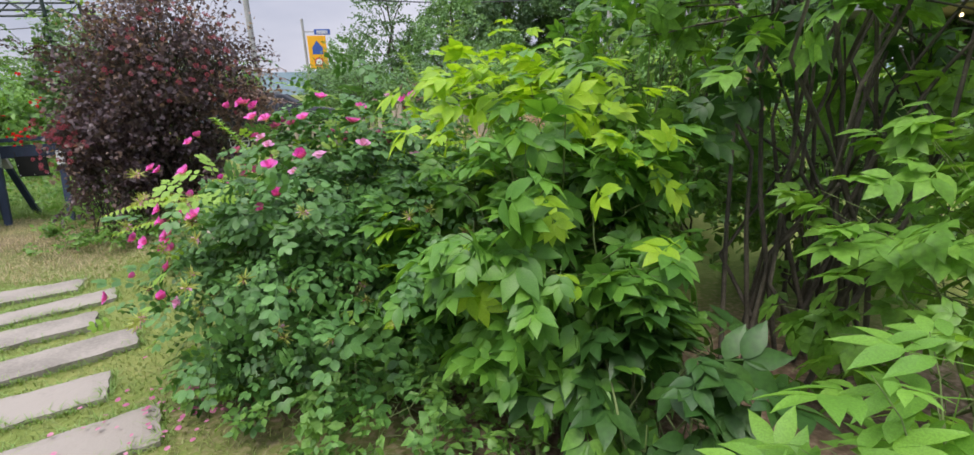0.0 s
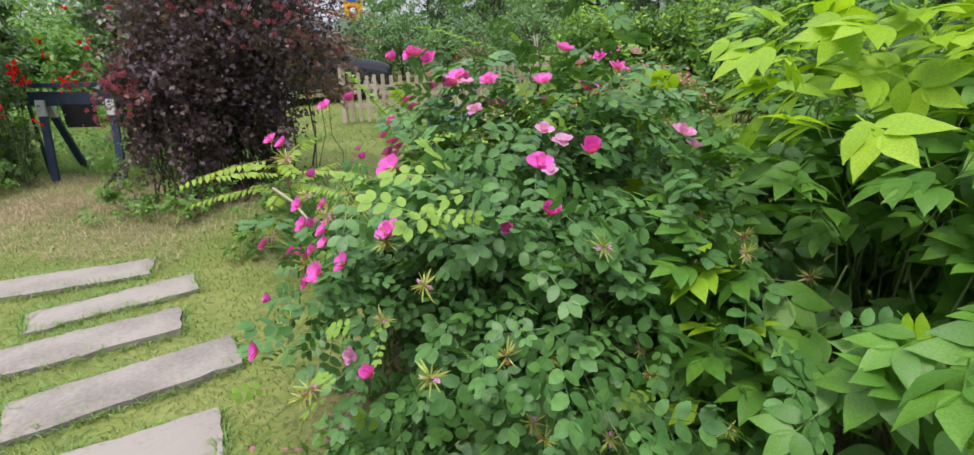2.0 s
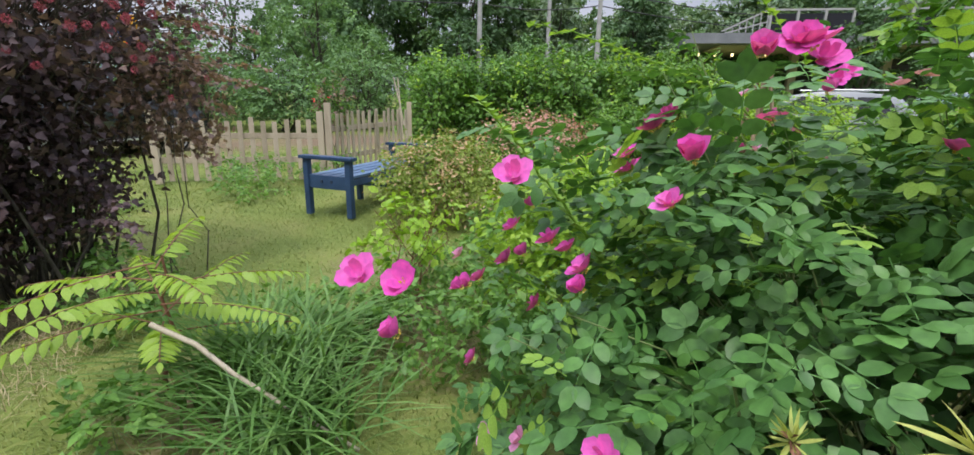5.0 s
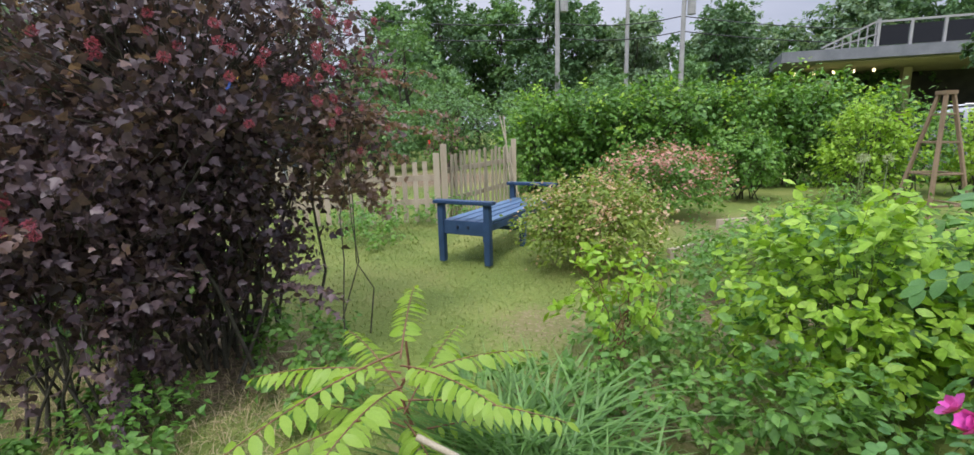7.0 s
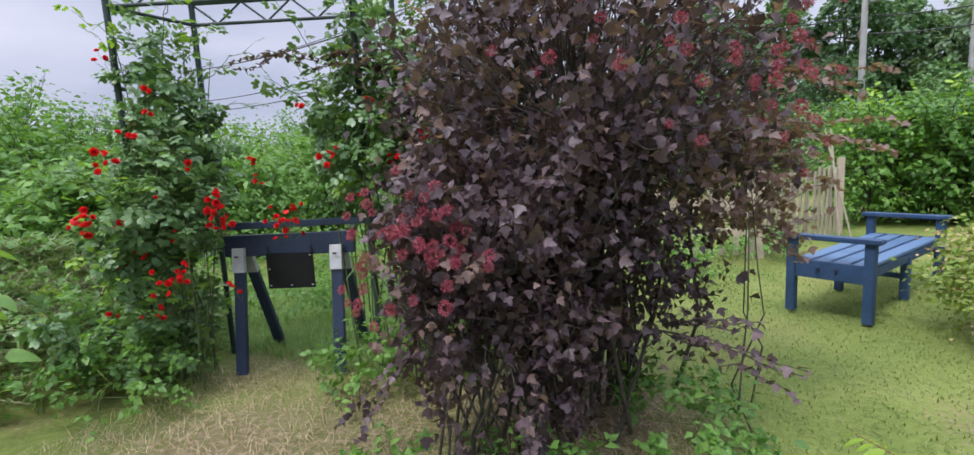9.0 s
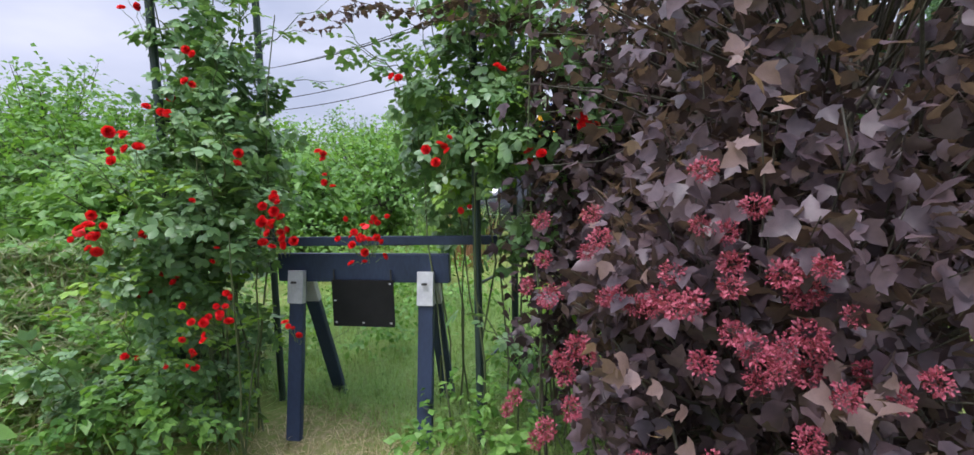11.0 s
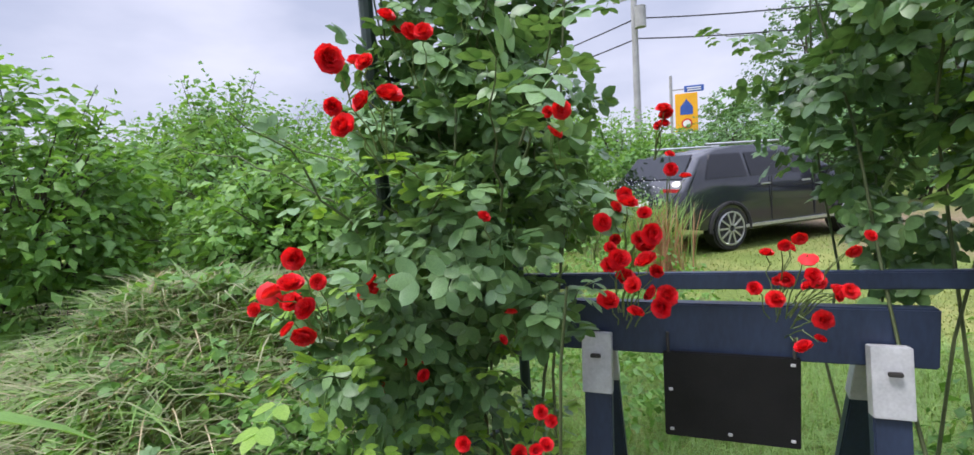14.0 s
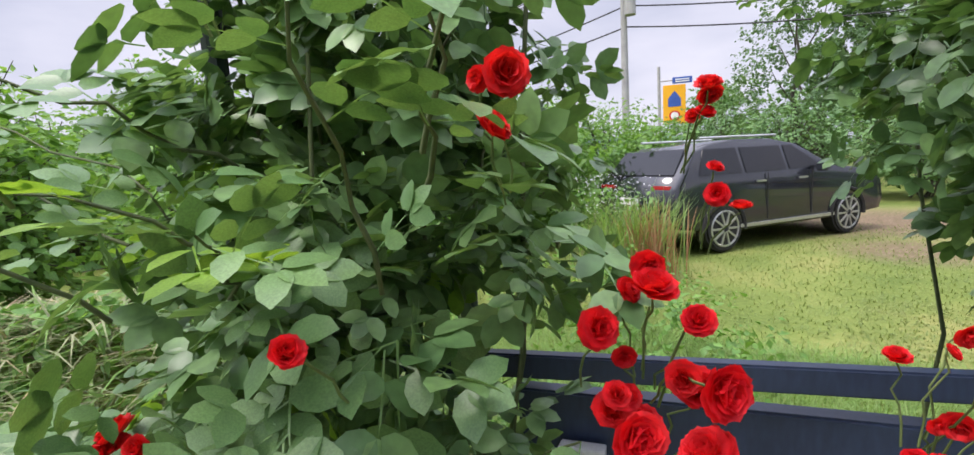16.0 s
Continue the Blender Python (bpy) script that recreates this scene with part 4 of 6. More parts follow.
    part("windscreen", bm, M["glass"], ob)
    part("bumper", box(0.10, 1.70, 0.20, pose(-2.33, 0, 0.55), 0.03), M["tyre"], ob)
    part("number_plate", box(0.02, 0.42, 0.11, pose(-2.385, 0, 0.80), 0.003), M["white"], ob)
    return ob


car("parked_suv", (-7.92, 14.9, 0), 61.5, "car_grey", "dark grey sport utility car parked on the grass verge")
car("parked_car", (9.4, 14.6, 0), 150, "car_white", "silver-grey car parked behind the garden shrubs")

# ---- road sign, poles, wires ----
sg = thing("road_sign", (-15.7, 33.3, -0.55), "yellow children-warning road sign with a blue plate on a grey pole", "road sign")
sg.rotation_euler, sg.scale = (0, 0, radians(26)), (1.2, 1.2, 1.14)
part("pole", rod((-0.55, 0.1, -0.1), (-0.55, 0.1, 6.0), 0.07), M["pole"], sg)
part("bracket_arm", rod((-0.55, 0.1, 5.3), (0.6, 0.05, 5.3), 0.03), M["pole"], sg)
part("board", box(0.98, 0.08, 1.85, pose(0.1, 0, 4.15), 0.02), M["sign_yellow"], sg)
part("speed_disc", rod((0.1, -0.045, 3.62), (0.1, -0.06, 3.62), 0.24, 24), M["sign_red"], sg, "round red-rimmed speed disc")
part("speed_face", rod((0.1, -0.05, 3.62), (0.1, -0.068, 3.62), 0.17, 24), M["white"], sg)
bmw = bmesh.new()
vs = [bmw.verts.new(p) for p in ((-0.18, -0.05, 4.05), (0.38, -0.05, 4.05), (0.38, -0.05, 4.42), (0.10, -0.05, 4.80), (-0.18, -0.05, 4.42))]
bmw.faces.new(vs)
part("warning_symbol", bmw, M["sign_blue"], sg, "blue warning pictogram field")
part("blue_plate", box(0.85, 0.05, 0.30, pose(0.45, 0.02, 5.28), 0.01), M["sign_blue"], sg)
part("plate_line", box(0.6, 0.01, 0.05, pose(0.45, -0.012, 5.32), 0.0), M["white"], sg)
part("plate_line", box(0.6, 0.01, 0.05, pose(0.45, -0.012, 5.22), 0.0), M["white"], sg)


def utility_pole(at, h, arms, label):
    ob = thing("utility_pole", at, label, "utility pole", "poles along the road")
    bm = bmesh.new()
    bmesh.ops.create_cone(bm, segments=14, radius1=0.17, radius2=0.11, depth=h + 0.3, cap_ends=True, matrix=pose(0, 0, h / 2 - 0.15))
    part("shaft", bm, M["pole"], ob)
    for z in arms:
        part("crossarm", beam((-0.9, 0, z), (0.9, 0, z), 0.08, 0.08), M["pole"], ob)
        for x in (-0.8, -0.3, 0.3, 0.8):
            part("insulator", rod((x, 0, z + 0.04), (x, 0, z + 0.24), 0.05, 8), M["dark_wall"], ob)
    if arms:
        part("transformer", rod((0.35, -0.2, h - 2.6), (0.35, -0.2, h - 1.8), 0.22, 14), M["pole"], ob)
    return ob


POLES = [((-14.4, 24.5, 0), 9.5, (8.9, 8.2)), ((3.4, 33.0, 0), 10.5, (9.8,)), ((8.4, 36.0, 0), 10.0, ()), ((10.3, 32.0, 0), 10.0, (9.4,)), ((-40.0, 30.0, 0), 10, (9.5,)), ((36.0, 36.0, 0), 11, (10.2,))]
for p in POLES:
    utility_pole(*p, "grey concrete utility pole carrying overhead cables")


def cable(a, c, sag, r=0.022):
    t = np.linspace(0, 1, 26)[:, None]
    P = np.asarray(a) * (1 - t) + np.asarray(c) * t
    P[:, 2] -= sag * 4 * (t * (1 - t))[:, 0]
    V, F = tube(P, r, r, 5)
    ob = tagged(new("overhead_cable", mesh_from("overhead_cable", V, F, [M["wire"]])), "black overhead cable strung between the poles", "cable", "overhead cables")
    return ob


for dx in (-0.8, 0.3, 0.8):
    for a, c in ((POLES[4], POLES[0]), (POLES[0], POLES[1]), (POLES[1], POLES[3]), (POLES[3], POLES[5])):
        za, zc = a[2][0] if a[2] else a[1] - 0.5, c[2][0] if c[2] else c[1] - 0.5
        cable((a[0][0] + dx, a[0][1], za + 0.24), (c[0][0] + dx, c[0][1], zc + 0.24), 0.5)
for z in (6.6, 7.4):
    cable((-40, 30.2, z), (-14.4, 24.7, z), 0.5, 0.03)
    cable((-14.4, 24.7, z), (3.4, 33.2, z), 0.6, 0.03)
    cable((3.4, 33.2, z), (10.3, 32.2, z), 0.3, 0.03)
    cable((10.3, 32.2, z), (36, 36.2, z), 0.6, 0.03)

# ---- the pavilion ----
pv = thing("pavilion", (12.6, 29.0, 0), "beige pavilion with a grey flat roof and railed roof terrace", "building")
pv.rotation_euler = (0, 0, radians(-20))
bm = bmesh.new()
outl = [(1.26, -0.65), (17, -0.65), (17, 13.4), (2.67, 13.4)]
lo = [bm.verts.new((x, y, 4.25)) for x, y in outl]
hi = [bm.verts.new((x, y, 4.75)) for i, (x, y) in enumerate(outl)]
bm.faces.new(lo[::-1])
bm.faces.new(hi)
for i in range(4):
    bm.faces.new((lo[i], lo[(i + 1) % 4], hi[(i + 1) % 4], hi[i]))
bmesh.ops.recalc_face_normals(bm, faces=bm.faces)
part("roof", bm, M["roof"], pv)
part("ceiling", box(13.6, 12.6, 0.06, pose(9.9, 6.3, 4.2), 0.0), M["plaster"], pv)
part("wall", box(12, 0.3, 4.2, pose(11.5, 8.5, 2.08), 0.0), M["dark_wall"], pv, "dark glazed back wall")
part("counter", box(9, 0.6, 1.1, pose(9, 3.5, 0.55), 0.02), M["plaster"], pv)
for x in (3.3, 8.5, 13.5):
    part("column", box(0.42, 0.42, 4.2, pose(x, 4.7, 2.08), 0.02), M["plaster"], pv)
for i in range(5):
    part("bulb", rod((2.6 + i * 0.9, 2.4, 3.85), (2.6 + i * 0.9, 2.4, 4.0), 0.06, 10), M["bulb"], pv, "lit round bulb")
part("notice", box(0.5, 0.03, 0.6, pose(4.3, 3.1, 3.3), 0.0), M["white"], pv)
for i in range(9):
    part("terrace_post", box(0.12, 0.12, 1.2 + (0.35 if i == 0 else 0), pose(5.5 + i * 1.3, 0.4, 5.35), 0.01), M["pole"], pv)
    if i < 8:
        part("terrace_pane", box(1.12, 0.02, 0.9, pose(6.15 + i * 1.3, 0.4, 5.35), 0.0), M["glass"], pv)
part("terrace_rail", box(10.6, 0.10, 0.10, pose(10.7, 0.4, 5.98), 0.01), M["pole"], pv)
for i in range(7):
    part("stair_post", beam((3.4 + i * 0.33, 0.4, 4.75), (3.4 + i * 0.33, 0.4, 4.95 + i * 0.17), 0.05, 0.05, side=(1, 0, 0)), M["pole"], pv)
part("stair_rail", beam((3.2, 0.4, 4.95), (5.5, 0.4, 6.05), 0.08, 0.08), M["pole"], pv)
part("stair_rail", beam((3.2, 0.4, 4.80), (5.5, 0.4, 5.45), 0.06, 0.06), M["pole"], pv)

# ---- trees ----


def tree(name, at, h, r, mat, n, size, seed, label, trunk=0.16, base=0.25, lumps_n=9, category="tree"):
    g = np.random.default_rng(seed)
    ob = thing(name, at, label, category, "trees behind the garden")
    tubes = [tube(bend((0, 0, -0.1), (g.normal(0, 0.2), g.normal(0, 0.2), h * 0.8), 0, 7, 0.02), trunk, trunk * 0.25, 8)]
    cs, rs = [], []
    for i in range(lumps_n):
        z = h * (base + (0.9 - base) * (i + 0.5) / lumps_n)
        k = math.sin(math.pi * min(1.0, (z / h - base * 0.6) / (1.05 - base * 0.6))) ** 0.7
        a = i * 2.4 + g.uniform(0, 1)
        rr = r * k * g.uniform(0.35, 0.65)
        cs.append((rr * math.cos(a), rr * math.sin(a), z))
        rs.append(r * g.uniform(0.42, 0.62) * (0.5 + 0.5 * k))
        tubes.append(tube(bend((0, 0, z * 0.62), cs[-1], 0.1, 5, 0.05), trunk * 0.4, trunk * 0.08, 5))
    V, F = joined(tubes)
    o = new("trunk", mesh_from("trunk", V, F, [M["bark"]]))
    o.parent = ob
    pts, ways = [], []
    for c, rr in zip(cs, rs):
        P, d, q = bush_points(n // lumps_n, (rr, rr, rr * 0.8), int(g.integers(1e6)), 0.3, -0.9, 0.3, per=16)
        pts.append(P + np.array(c))
        ways.append(d)
    P, d = np.concatenate(pts), np.concatenate(ways)
    P[:, 2] = np.maximum(P[:, 2], 0.3)
    V, F = scattered(small_leaf(0.36, 0.12), P, leaf_frames(d, g, 0.6, 0.4), size * g.uniform(0.6, 1.3, len(P)))
    o = new("crown", mesh_from("crown", V, F, [M[mat]]))
    o.parent = ob
    tagged(o, kind="stuff")
    return ob


g0 = np.random.default_rng(3)
TL = ("tree_leaf", "tree_leaf_dark", "tree_leaf_grey")
TLAB = ("green broad-leaved tree in full summer leaf", "tall dark green tree behind the road", "pale grey-green willow-like tree")
# the wood behind the road
for i in range(26):
    x = -20 + i * 2.35 + g0.uniform(-0.8, 0.8)
    y = 40 + g0.uniform(-4, 6) + (4 if x < -9 else 0)
    k = int(g0.choice([0, 1, 1, 2]))
    if -23 < x < -9:
        continue
    tree("wood_tree", (x, y, 0), g0.uniform(9.4, 12.2), g0.uniform(2.9, 3.9), TL[k], 6600, 0.32, 400 + i, TLAB[k])
for i in range(9):
    x = -13.5 + i * 5 + g0.uniform(-1, 1)
    tree("road_tree", (x, 33 + g0.uniform(-2, 2), 0), g0.uniform(4.5, 6.5), g0.uniform(2.0, 2.9), TL[int(g0.choice([0, 0, 1]))], 5600, 0.20, 500 + i, "green broad-leaved tree in full summer leaf", 0.11, 0.03)
for x, y, h, r, k in ((-9.2, 30.5, 9, 3.2, 1), (-5.0, 27, 7, 2.6, 0), (16.6, 20.0, 5.6, 1.4, 1), (25, 25, 6, 2.0, 1)):
    tree("road_tree", (x, y, 0), h, r, TL[k], 6000, 0.16, int(600 + x), "green broad-leaved tree in full summer leaf", 0.13, 0.12)
# the green bank beyond the heap
for i, (x, y, h, r) in enumerate(((-17.5, 10.5, 3.6, 2.4), (-15.5, 13.5, 3.2, 2.0), (-20, 14, 4.1, 2.6), (-13.2, 11.0, 2.6, 1.6), (-13.4, 15.5, 3.4, 1.9), (-16.5, 17.5, 3.6, 2.2), (-11.2, 13.0, 2.5, 1.5), (-12.5, 19.0, 3.2, 2.0), (-19, 7.5, 3.4, 2.3),
                                (-14.3, 8.6, 2.6, 1.7), (-22, 10, 4, 2.6), (-10.7, 17.2, 2.3, 1.5), (-17, 4.5, 3.0, 2.0), (-11.6, 7.9, 1.9, 1.2), (-12.6, 5.4, 3.1, 1.4), (-16.5, 8.8, 3.9, 1.8), (-14.0, 18.0, 3.7, 1.8), (-11.0, 9.9, 2.0, 1.2))):
    shrub("bank_shrub", (x, y, 0), (r, r, h * 0.58), h * 0.42, [(T_SMALL, "bank_leaf", 7000, 0.15, "leaves", "all")],
          "dense bright green shrub on the bank", stems=16, stem_r=0.03, seed=700 + i * 40, low=-0.95, rough=0.28, group="shrubs on the bank")
for i, (x, y, h, r) in enumerate(((-8.6, 24, 3.0, 2.0), (-5.4, 22.5, 2.6, 1.9), (-2.6, 24, 3.2, 2.1), (0.6, 23, 2.8, 2.0), (3.8, 25, 3.2, 2.2), (-11.4, 27, 3.4, 2.2), (7.2, 25.5, 3.0, 2.0))):
    shrub("roadside_shrub", (x, y, 0), (r, r, h * 0.55), h * 0.5, [(T_SMALL, "tree_leaf", 5000, 0.15, "leaves", "all")],
          "dense green roadside shrub", stems=12, stem_r=0.03, seed=5000 + i * 40, low=-0.8, rough=0.3, group="roadside shrubs")
# hedge behind the fence
for i in range(8):
    x, y = -0.2 + i * 0.98, 15.2 - 0.10 * i
    hh = 1.30 + 0.22 * math.sin(i * 2.3 + 0.6)
    shrub("hedge_shrub", (x, y, 0), (1.1, 1.0, hh), 1.18, [(T_SMALL, "hedge_leaf", 4600, 0.125, "leaves", "all"), (T_LEAF, "yellow_leaf", 900, 0.11, "young_leaves", "top")],
          "bright green hedge shrub behind the bed", stems=14, stem_r=0.02, seed=1400 + i * 40, low=-0.95, rough=0.3, group="hedge shrubs")
for i, (x, y, h, r, k) in enumerate(((5.0, 11.6, 1.9, 0.8, "yellow_leaf"), (6.3, 12.4, 1.9, 0.9, "hedge_leaf"), (7.6, 12.2, 1.6, 0.8, "yellow_leaf"), (3.4, 12.6, 1.4, 0.7, "hedge_leaf"), (5.6, 8.3, 1.5, 0.8, "bank_leaf"),
                                   (3.4, 7.4, 1.0, 0.7, "hedge_leaf"), (2.3, 6.2, 1.1, 0.8, "bank_leaf"), (1.6, 7.6, 0.6, 0.7, "bank_leaf"), (0.9, 5.7, 0.9, 0.6, "hedge_leaf"), (4.6, 5.6, 1.7, 1.0, "bank_leaf"), (3.2, 4.6, 1.6, 0.9, "bank_leaf"))):
    shrub("border_shrub", (x, y, 0), (r, r, h * 0.55), h * 0.5, [(T_SMALL, k, 3000, 0.09, "leaves", "all")], "light green leafy shrub in the border", stems=14, stem_r=0.012, seed=1900 + i * 40, low=-0.7, rough=0.3, group="border shrubs")

# ---- purple-leaved ninebark ----
# bronze new leaves on top also paint in the crown's brighter light
nb = shrub("ninebark_shrub", (-3.62, 6.5, 0), (1.16, 1.05, 0.98), 1.92, [(T_LOBED, "purple_leaf", 9800, 0.051, "leaves", "all"), (T_LOBED, "bronze_leaf", 4200, 0.042, "young_leaves", "top")],
           "large purple-black ninebark shrub with reddish seed heads", stems=60, stem_r=0.013, seed=21, low=-0.9, rough=0.38, inner=0.36, up=0.12, droop=0.5, base_spread=0.24, twigs=620, per=20, pick=150)
more_leaves(nb, (-0.05, -0.1, 1.0), (0.80, 0.72, 0.85), 6500, 0.050, 121, T_LOBED, "purple_leaf", "lower_leaves")
more_leaves(nb, (0.10, -0.85, 0.50), (0.20, 0.24, 0.46), 900, 0.046, 122, T_LOBED, "purple_leaf", "trailing_leaves")
nb2 = shrub("ninebark_shrub", (-3.86, 5.66, 0), (0.55, 0.52, 0.72), 1.02, [(T_LOBED, "purple_leaf", 5200, 0.050, "leaves", "all"), (T_LOBED, "bronze_leaf", 700, 0.042, "young_leaves", "tips")],
            "arching purple ninebark with red seed heads beside the trestle", stems=20, stem_r=0.009, seed=22, low=-0.8, rough=0.36, up=0.12, droop=0.5, twigs=220, per=18, pick=250)
ng = np.random.default_rng(77)
for i in range(34):
    a_ = ng.uniform(0, 2 * math.pi)
    r_ = ng.uniform(0.3, 1.0)
    z_ = 2.1 + 0.55 * (1 - r_)
    p_ = np.array([1.0 * r_ * math.cos(a_), 0.9 * r_ * math.sin(a_), z_])
    leafy_spray(nb, p_, p_ + np.array([0.30 * math.cos(a_), 0.30 * math.sin(a_), ng.uniform(0.22, 0.55)]), 0.15, 15, T_LOBED, "purple_leaf" if i % 3 else "bronze_leaf", 0.045, "bark", 300 + i)
for a_, c_, n_ in (((-0.55, -0.1, 2.1), (-2.35, -0.22, 2.40), 70), ((-0.6, 0.0, 2.0), (-1.55, -0.25, 2.12), 40), ((0.50, -0.3, 0.60), (1.05, -0.75, 0.66), 26), ((0.5, -0.2, 0.6), (0.95, -0.6, 0.76), 18),
                   ((-0.6, -0.9, 0.6), (-0.95, -1.05, 0.16), 26), ((0.05, -0.95, 0.7), (0.15, -1.15, 0.05), 34), ((0.9, 0.0, 1.6), (1.5, 0.2, 1.5), 40), ((0.9, 0.1, 1.9), (1.45, 0.3, 1.85), 36)):
    for k in range(3):
        j_ = ng.normal(0, 0.06, 3)
        leafy_spray(nb, a_, np.array(c_) + j_, 0.12, n_, T_LOBED, "bronze_leaf" if c_[0] > 1.2 else "purple_leaf", 0.046, "bark", 360 + n_ + k)
shrub("ninebark_shrub", (-4.42, 6.6, 0), (0.52, 0.48, 1.05), 1.25, [(T_LOBED, "purple_leaf", 6500, 0.054, "leaves", "all")],
      "upright purple ninebark stems beside the rose arch", stems=18, stem_r=0.010, seed=25, low=-0.9, rough=0.3, inner=0.4, up=0.12, droop=0.4, twigs=260, per=18)
shrub("ninebark_shrub", (-2.75, 6.75, 0), (0.42, 0.40, 0.50), 1.30, [(T_LOBED, "bronze_leaf", 1500, 0.045, "leaves", "all")],
      "thin reddish-brown ninebark shoots with small leaves", stems=3, stem_r=0.006, seed=23, low=-0.8, rough=0.35, up=0.3, droop=0.4, per=14)
shrub("climbing_rose", (-2.3, 11.75, 0), (0.38, 0.30, 0.50), 1.25, [(T_SMALL, "bronze_leaf", 500, 0.06, "leaves", "all"), (T_SMALL, "hedge_leaf", 500, 0.06, "young_leaves", "all"), (T_SMALL, "red", 60, 0.05, "petals", "tips")],
      "thin reddish climbing rose on the fence post", "climbing rose", stems=8, stem_r=0.006, seed=24, low=-0.8, rough=0.35, per=12)
g1_ = np.random.default_rng(9)
for plant, rad, mid, num, sd in ((nb, (1.16, 1.05, 0.98), 1.92, 70, 31), (nb2, (0.55, 0.52, 0.72), 1.02, 56, 32)):
    P, d, q = bush_points(900, rad, sd, 0.0, -0.5, 0.26)
    f = lumps(5, sd + 3)(d)
    sel = np.argsort(-(0.7 * f + g1_.uniform(0, 0.6, len(f)) + 0.5 * (-d[:, 1])))[:num]
    add_flowers(plant, "seed", P[sel] * 1.03 + np.array([0, 0, mid]), d[sel] + np.array([0, 0, 0.3]), g1_.uniform(0.75, 1.15, num), "seed_head", "", sd)

# ---- pink rugosa rose ----
ROSE_C, ROSE_R, ROSE_M = (0.06, 3.55, 0), (1.02, 1.08, 0.90), 0.60
rose = shrub("rugosa_rose", ROSE_C, ROSE_R, ROSE_M, [(T_ROSE, "rose_leaf", 3900, 0.175, "leaves", "all"), (T_ROSE, "rose_young", 1100, 0.13, "young_leaves", "top")],
             "rugosa rose bush with pink blooms and spent heads", stems=30, stem_r=0.009, stem_mat="stem_green", seed=41, low=-0.7, rough=0.26, inner=0.35, base_spread=0.3, pick=290, per=10)
P, d, q = bush_points(1500, ROSE_R, 47, 0.0, -0.3, 0.16)
g2_ = np.random.default_rng(11)
edge_w = np.maximum(-d[:, 0] * 0.9, d[:, 2] * 0.9) + g2_.normal(0, 0.12, len(d))
pool = np.where((edge_w > 0.52) & (d[:, 0] * -0.5 - d[:, 1] * 0.4 + d[:, 2] * 0.5 > 0.15) & (d[:, 2] > 0.0))[0]
front = np.where((d[:, 1] < -0.25) & (d[:, 2] < 0.6) & (d[:, 2] > -0.35))[0]
for k, (kind, num, nm, lab, src, sz) in enumerate((("pink", 60, "bloom", "open magenta-pink bloom", pool, 0.86), ("pale", 20, "faded_bloom", "fading pale pink bloom", pool, 0.75), ("spent", 40, "spent_head", "spent yellow-green flower head", front, 0.75))):
    sel = src[k * 60:k * 60 + num]
    add_flowers(rose, kind, P[sel] * (0.99 if kind != "spent" else 0.95) + np.array([0, 0, ROSE_M]), d[sel] + np.array([0, 0, 0.4]), sz * g2_.uniform(0.75, 1.15, len(sel)), nm, lab, 50 + k)
# two or three bunched at the crown
for x, y, z in ((-0.56, -0.11, 1.50), (-0.49, -0.10, 1.52), (-0.42, -0.08, 1.50), (-0.93, -0.03, 1.30), (-1.19, -0.08, 1.15), (-1.12, -0.10, 1.14), (-0.45, -0.84, 0.95), (-0.84, -0.45, 0.98), (-0.80, -0.5, 0.92), (-0.26, -1.1, 0.78), (0.30, 0.6, 1.52), (0.24, 0.58, 1.5)):
    add_flowers(rose, "pink", [(x, y, z)], [(-0.35, -0.55, 0.6)], [0.78], "bloom", "open magenta-pink bloom", int(100 + 50 * (x + y)))
# long arching shoots above the bush
for a_, c_, hgt in (((0.30, 0.62, 1.2), (-0.72, 0.70, 1.64), 0.25), ((0.55, 0.7, 1.2), (0.15, 0.9, 1.80), 0.15), ((0.7, 0.4, 1.2), (0.62, 0.55, 1.95), 0.1), ((-0.6, 0.3, 1.0), (-0.95, 0.25, 1.42), 0.1)):
    P_ = bend(a_, c_, hgt, 26, 0.004)
    T_ = unit(np.gradient(P_, axis=0))
    sd_ = unit(np.cross(T_, np.array([0, 0, 1.0])))
    sh_ = joined([tube(P_, 0.005, 0.002, 5), scattered(T_SMALL, P_, frames_of(sd_ + 0.4 * T_, np.tile([0, 0, 1.0], (26, 1))), np.full(26, 0.06)), scattered(T_SMALL, P_, frames_of(-sd_ + 0.4 * T_, np.tile([0, 0, 1.0], (26, 1))), np.full(26, 0.06))])
    o = new("shoot", mesh_from("shoot", *sh_, [M["rose_young"]]))
    o.parent = rose
    tagged(o, "long arching light green shoot", kind="stuff")

# ---- lime and green big-leaved shrubs ----
shrub("lime_shrub", (1.25, 3.15, 0), (0.80, 0.80, 0.95), 0.74, [(T_ELDER, "fresh_leaf", 1150, 0.21, "leaves", "all"), (T_ELDER, "lime_leaf", 1150, 0.165, "young_leaves", "crown")],
      "big-leaved shrub, lime yellow on top and green below", stems=22, stem_mat="stem_green", stem_r=0.010, seed=61, low=-0.7, rough=0.30, droop=0.6, base_spread=0.25, per=9, pick=290)
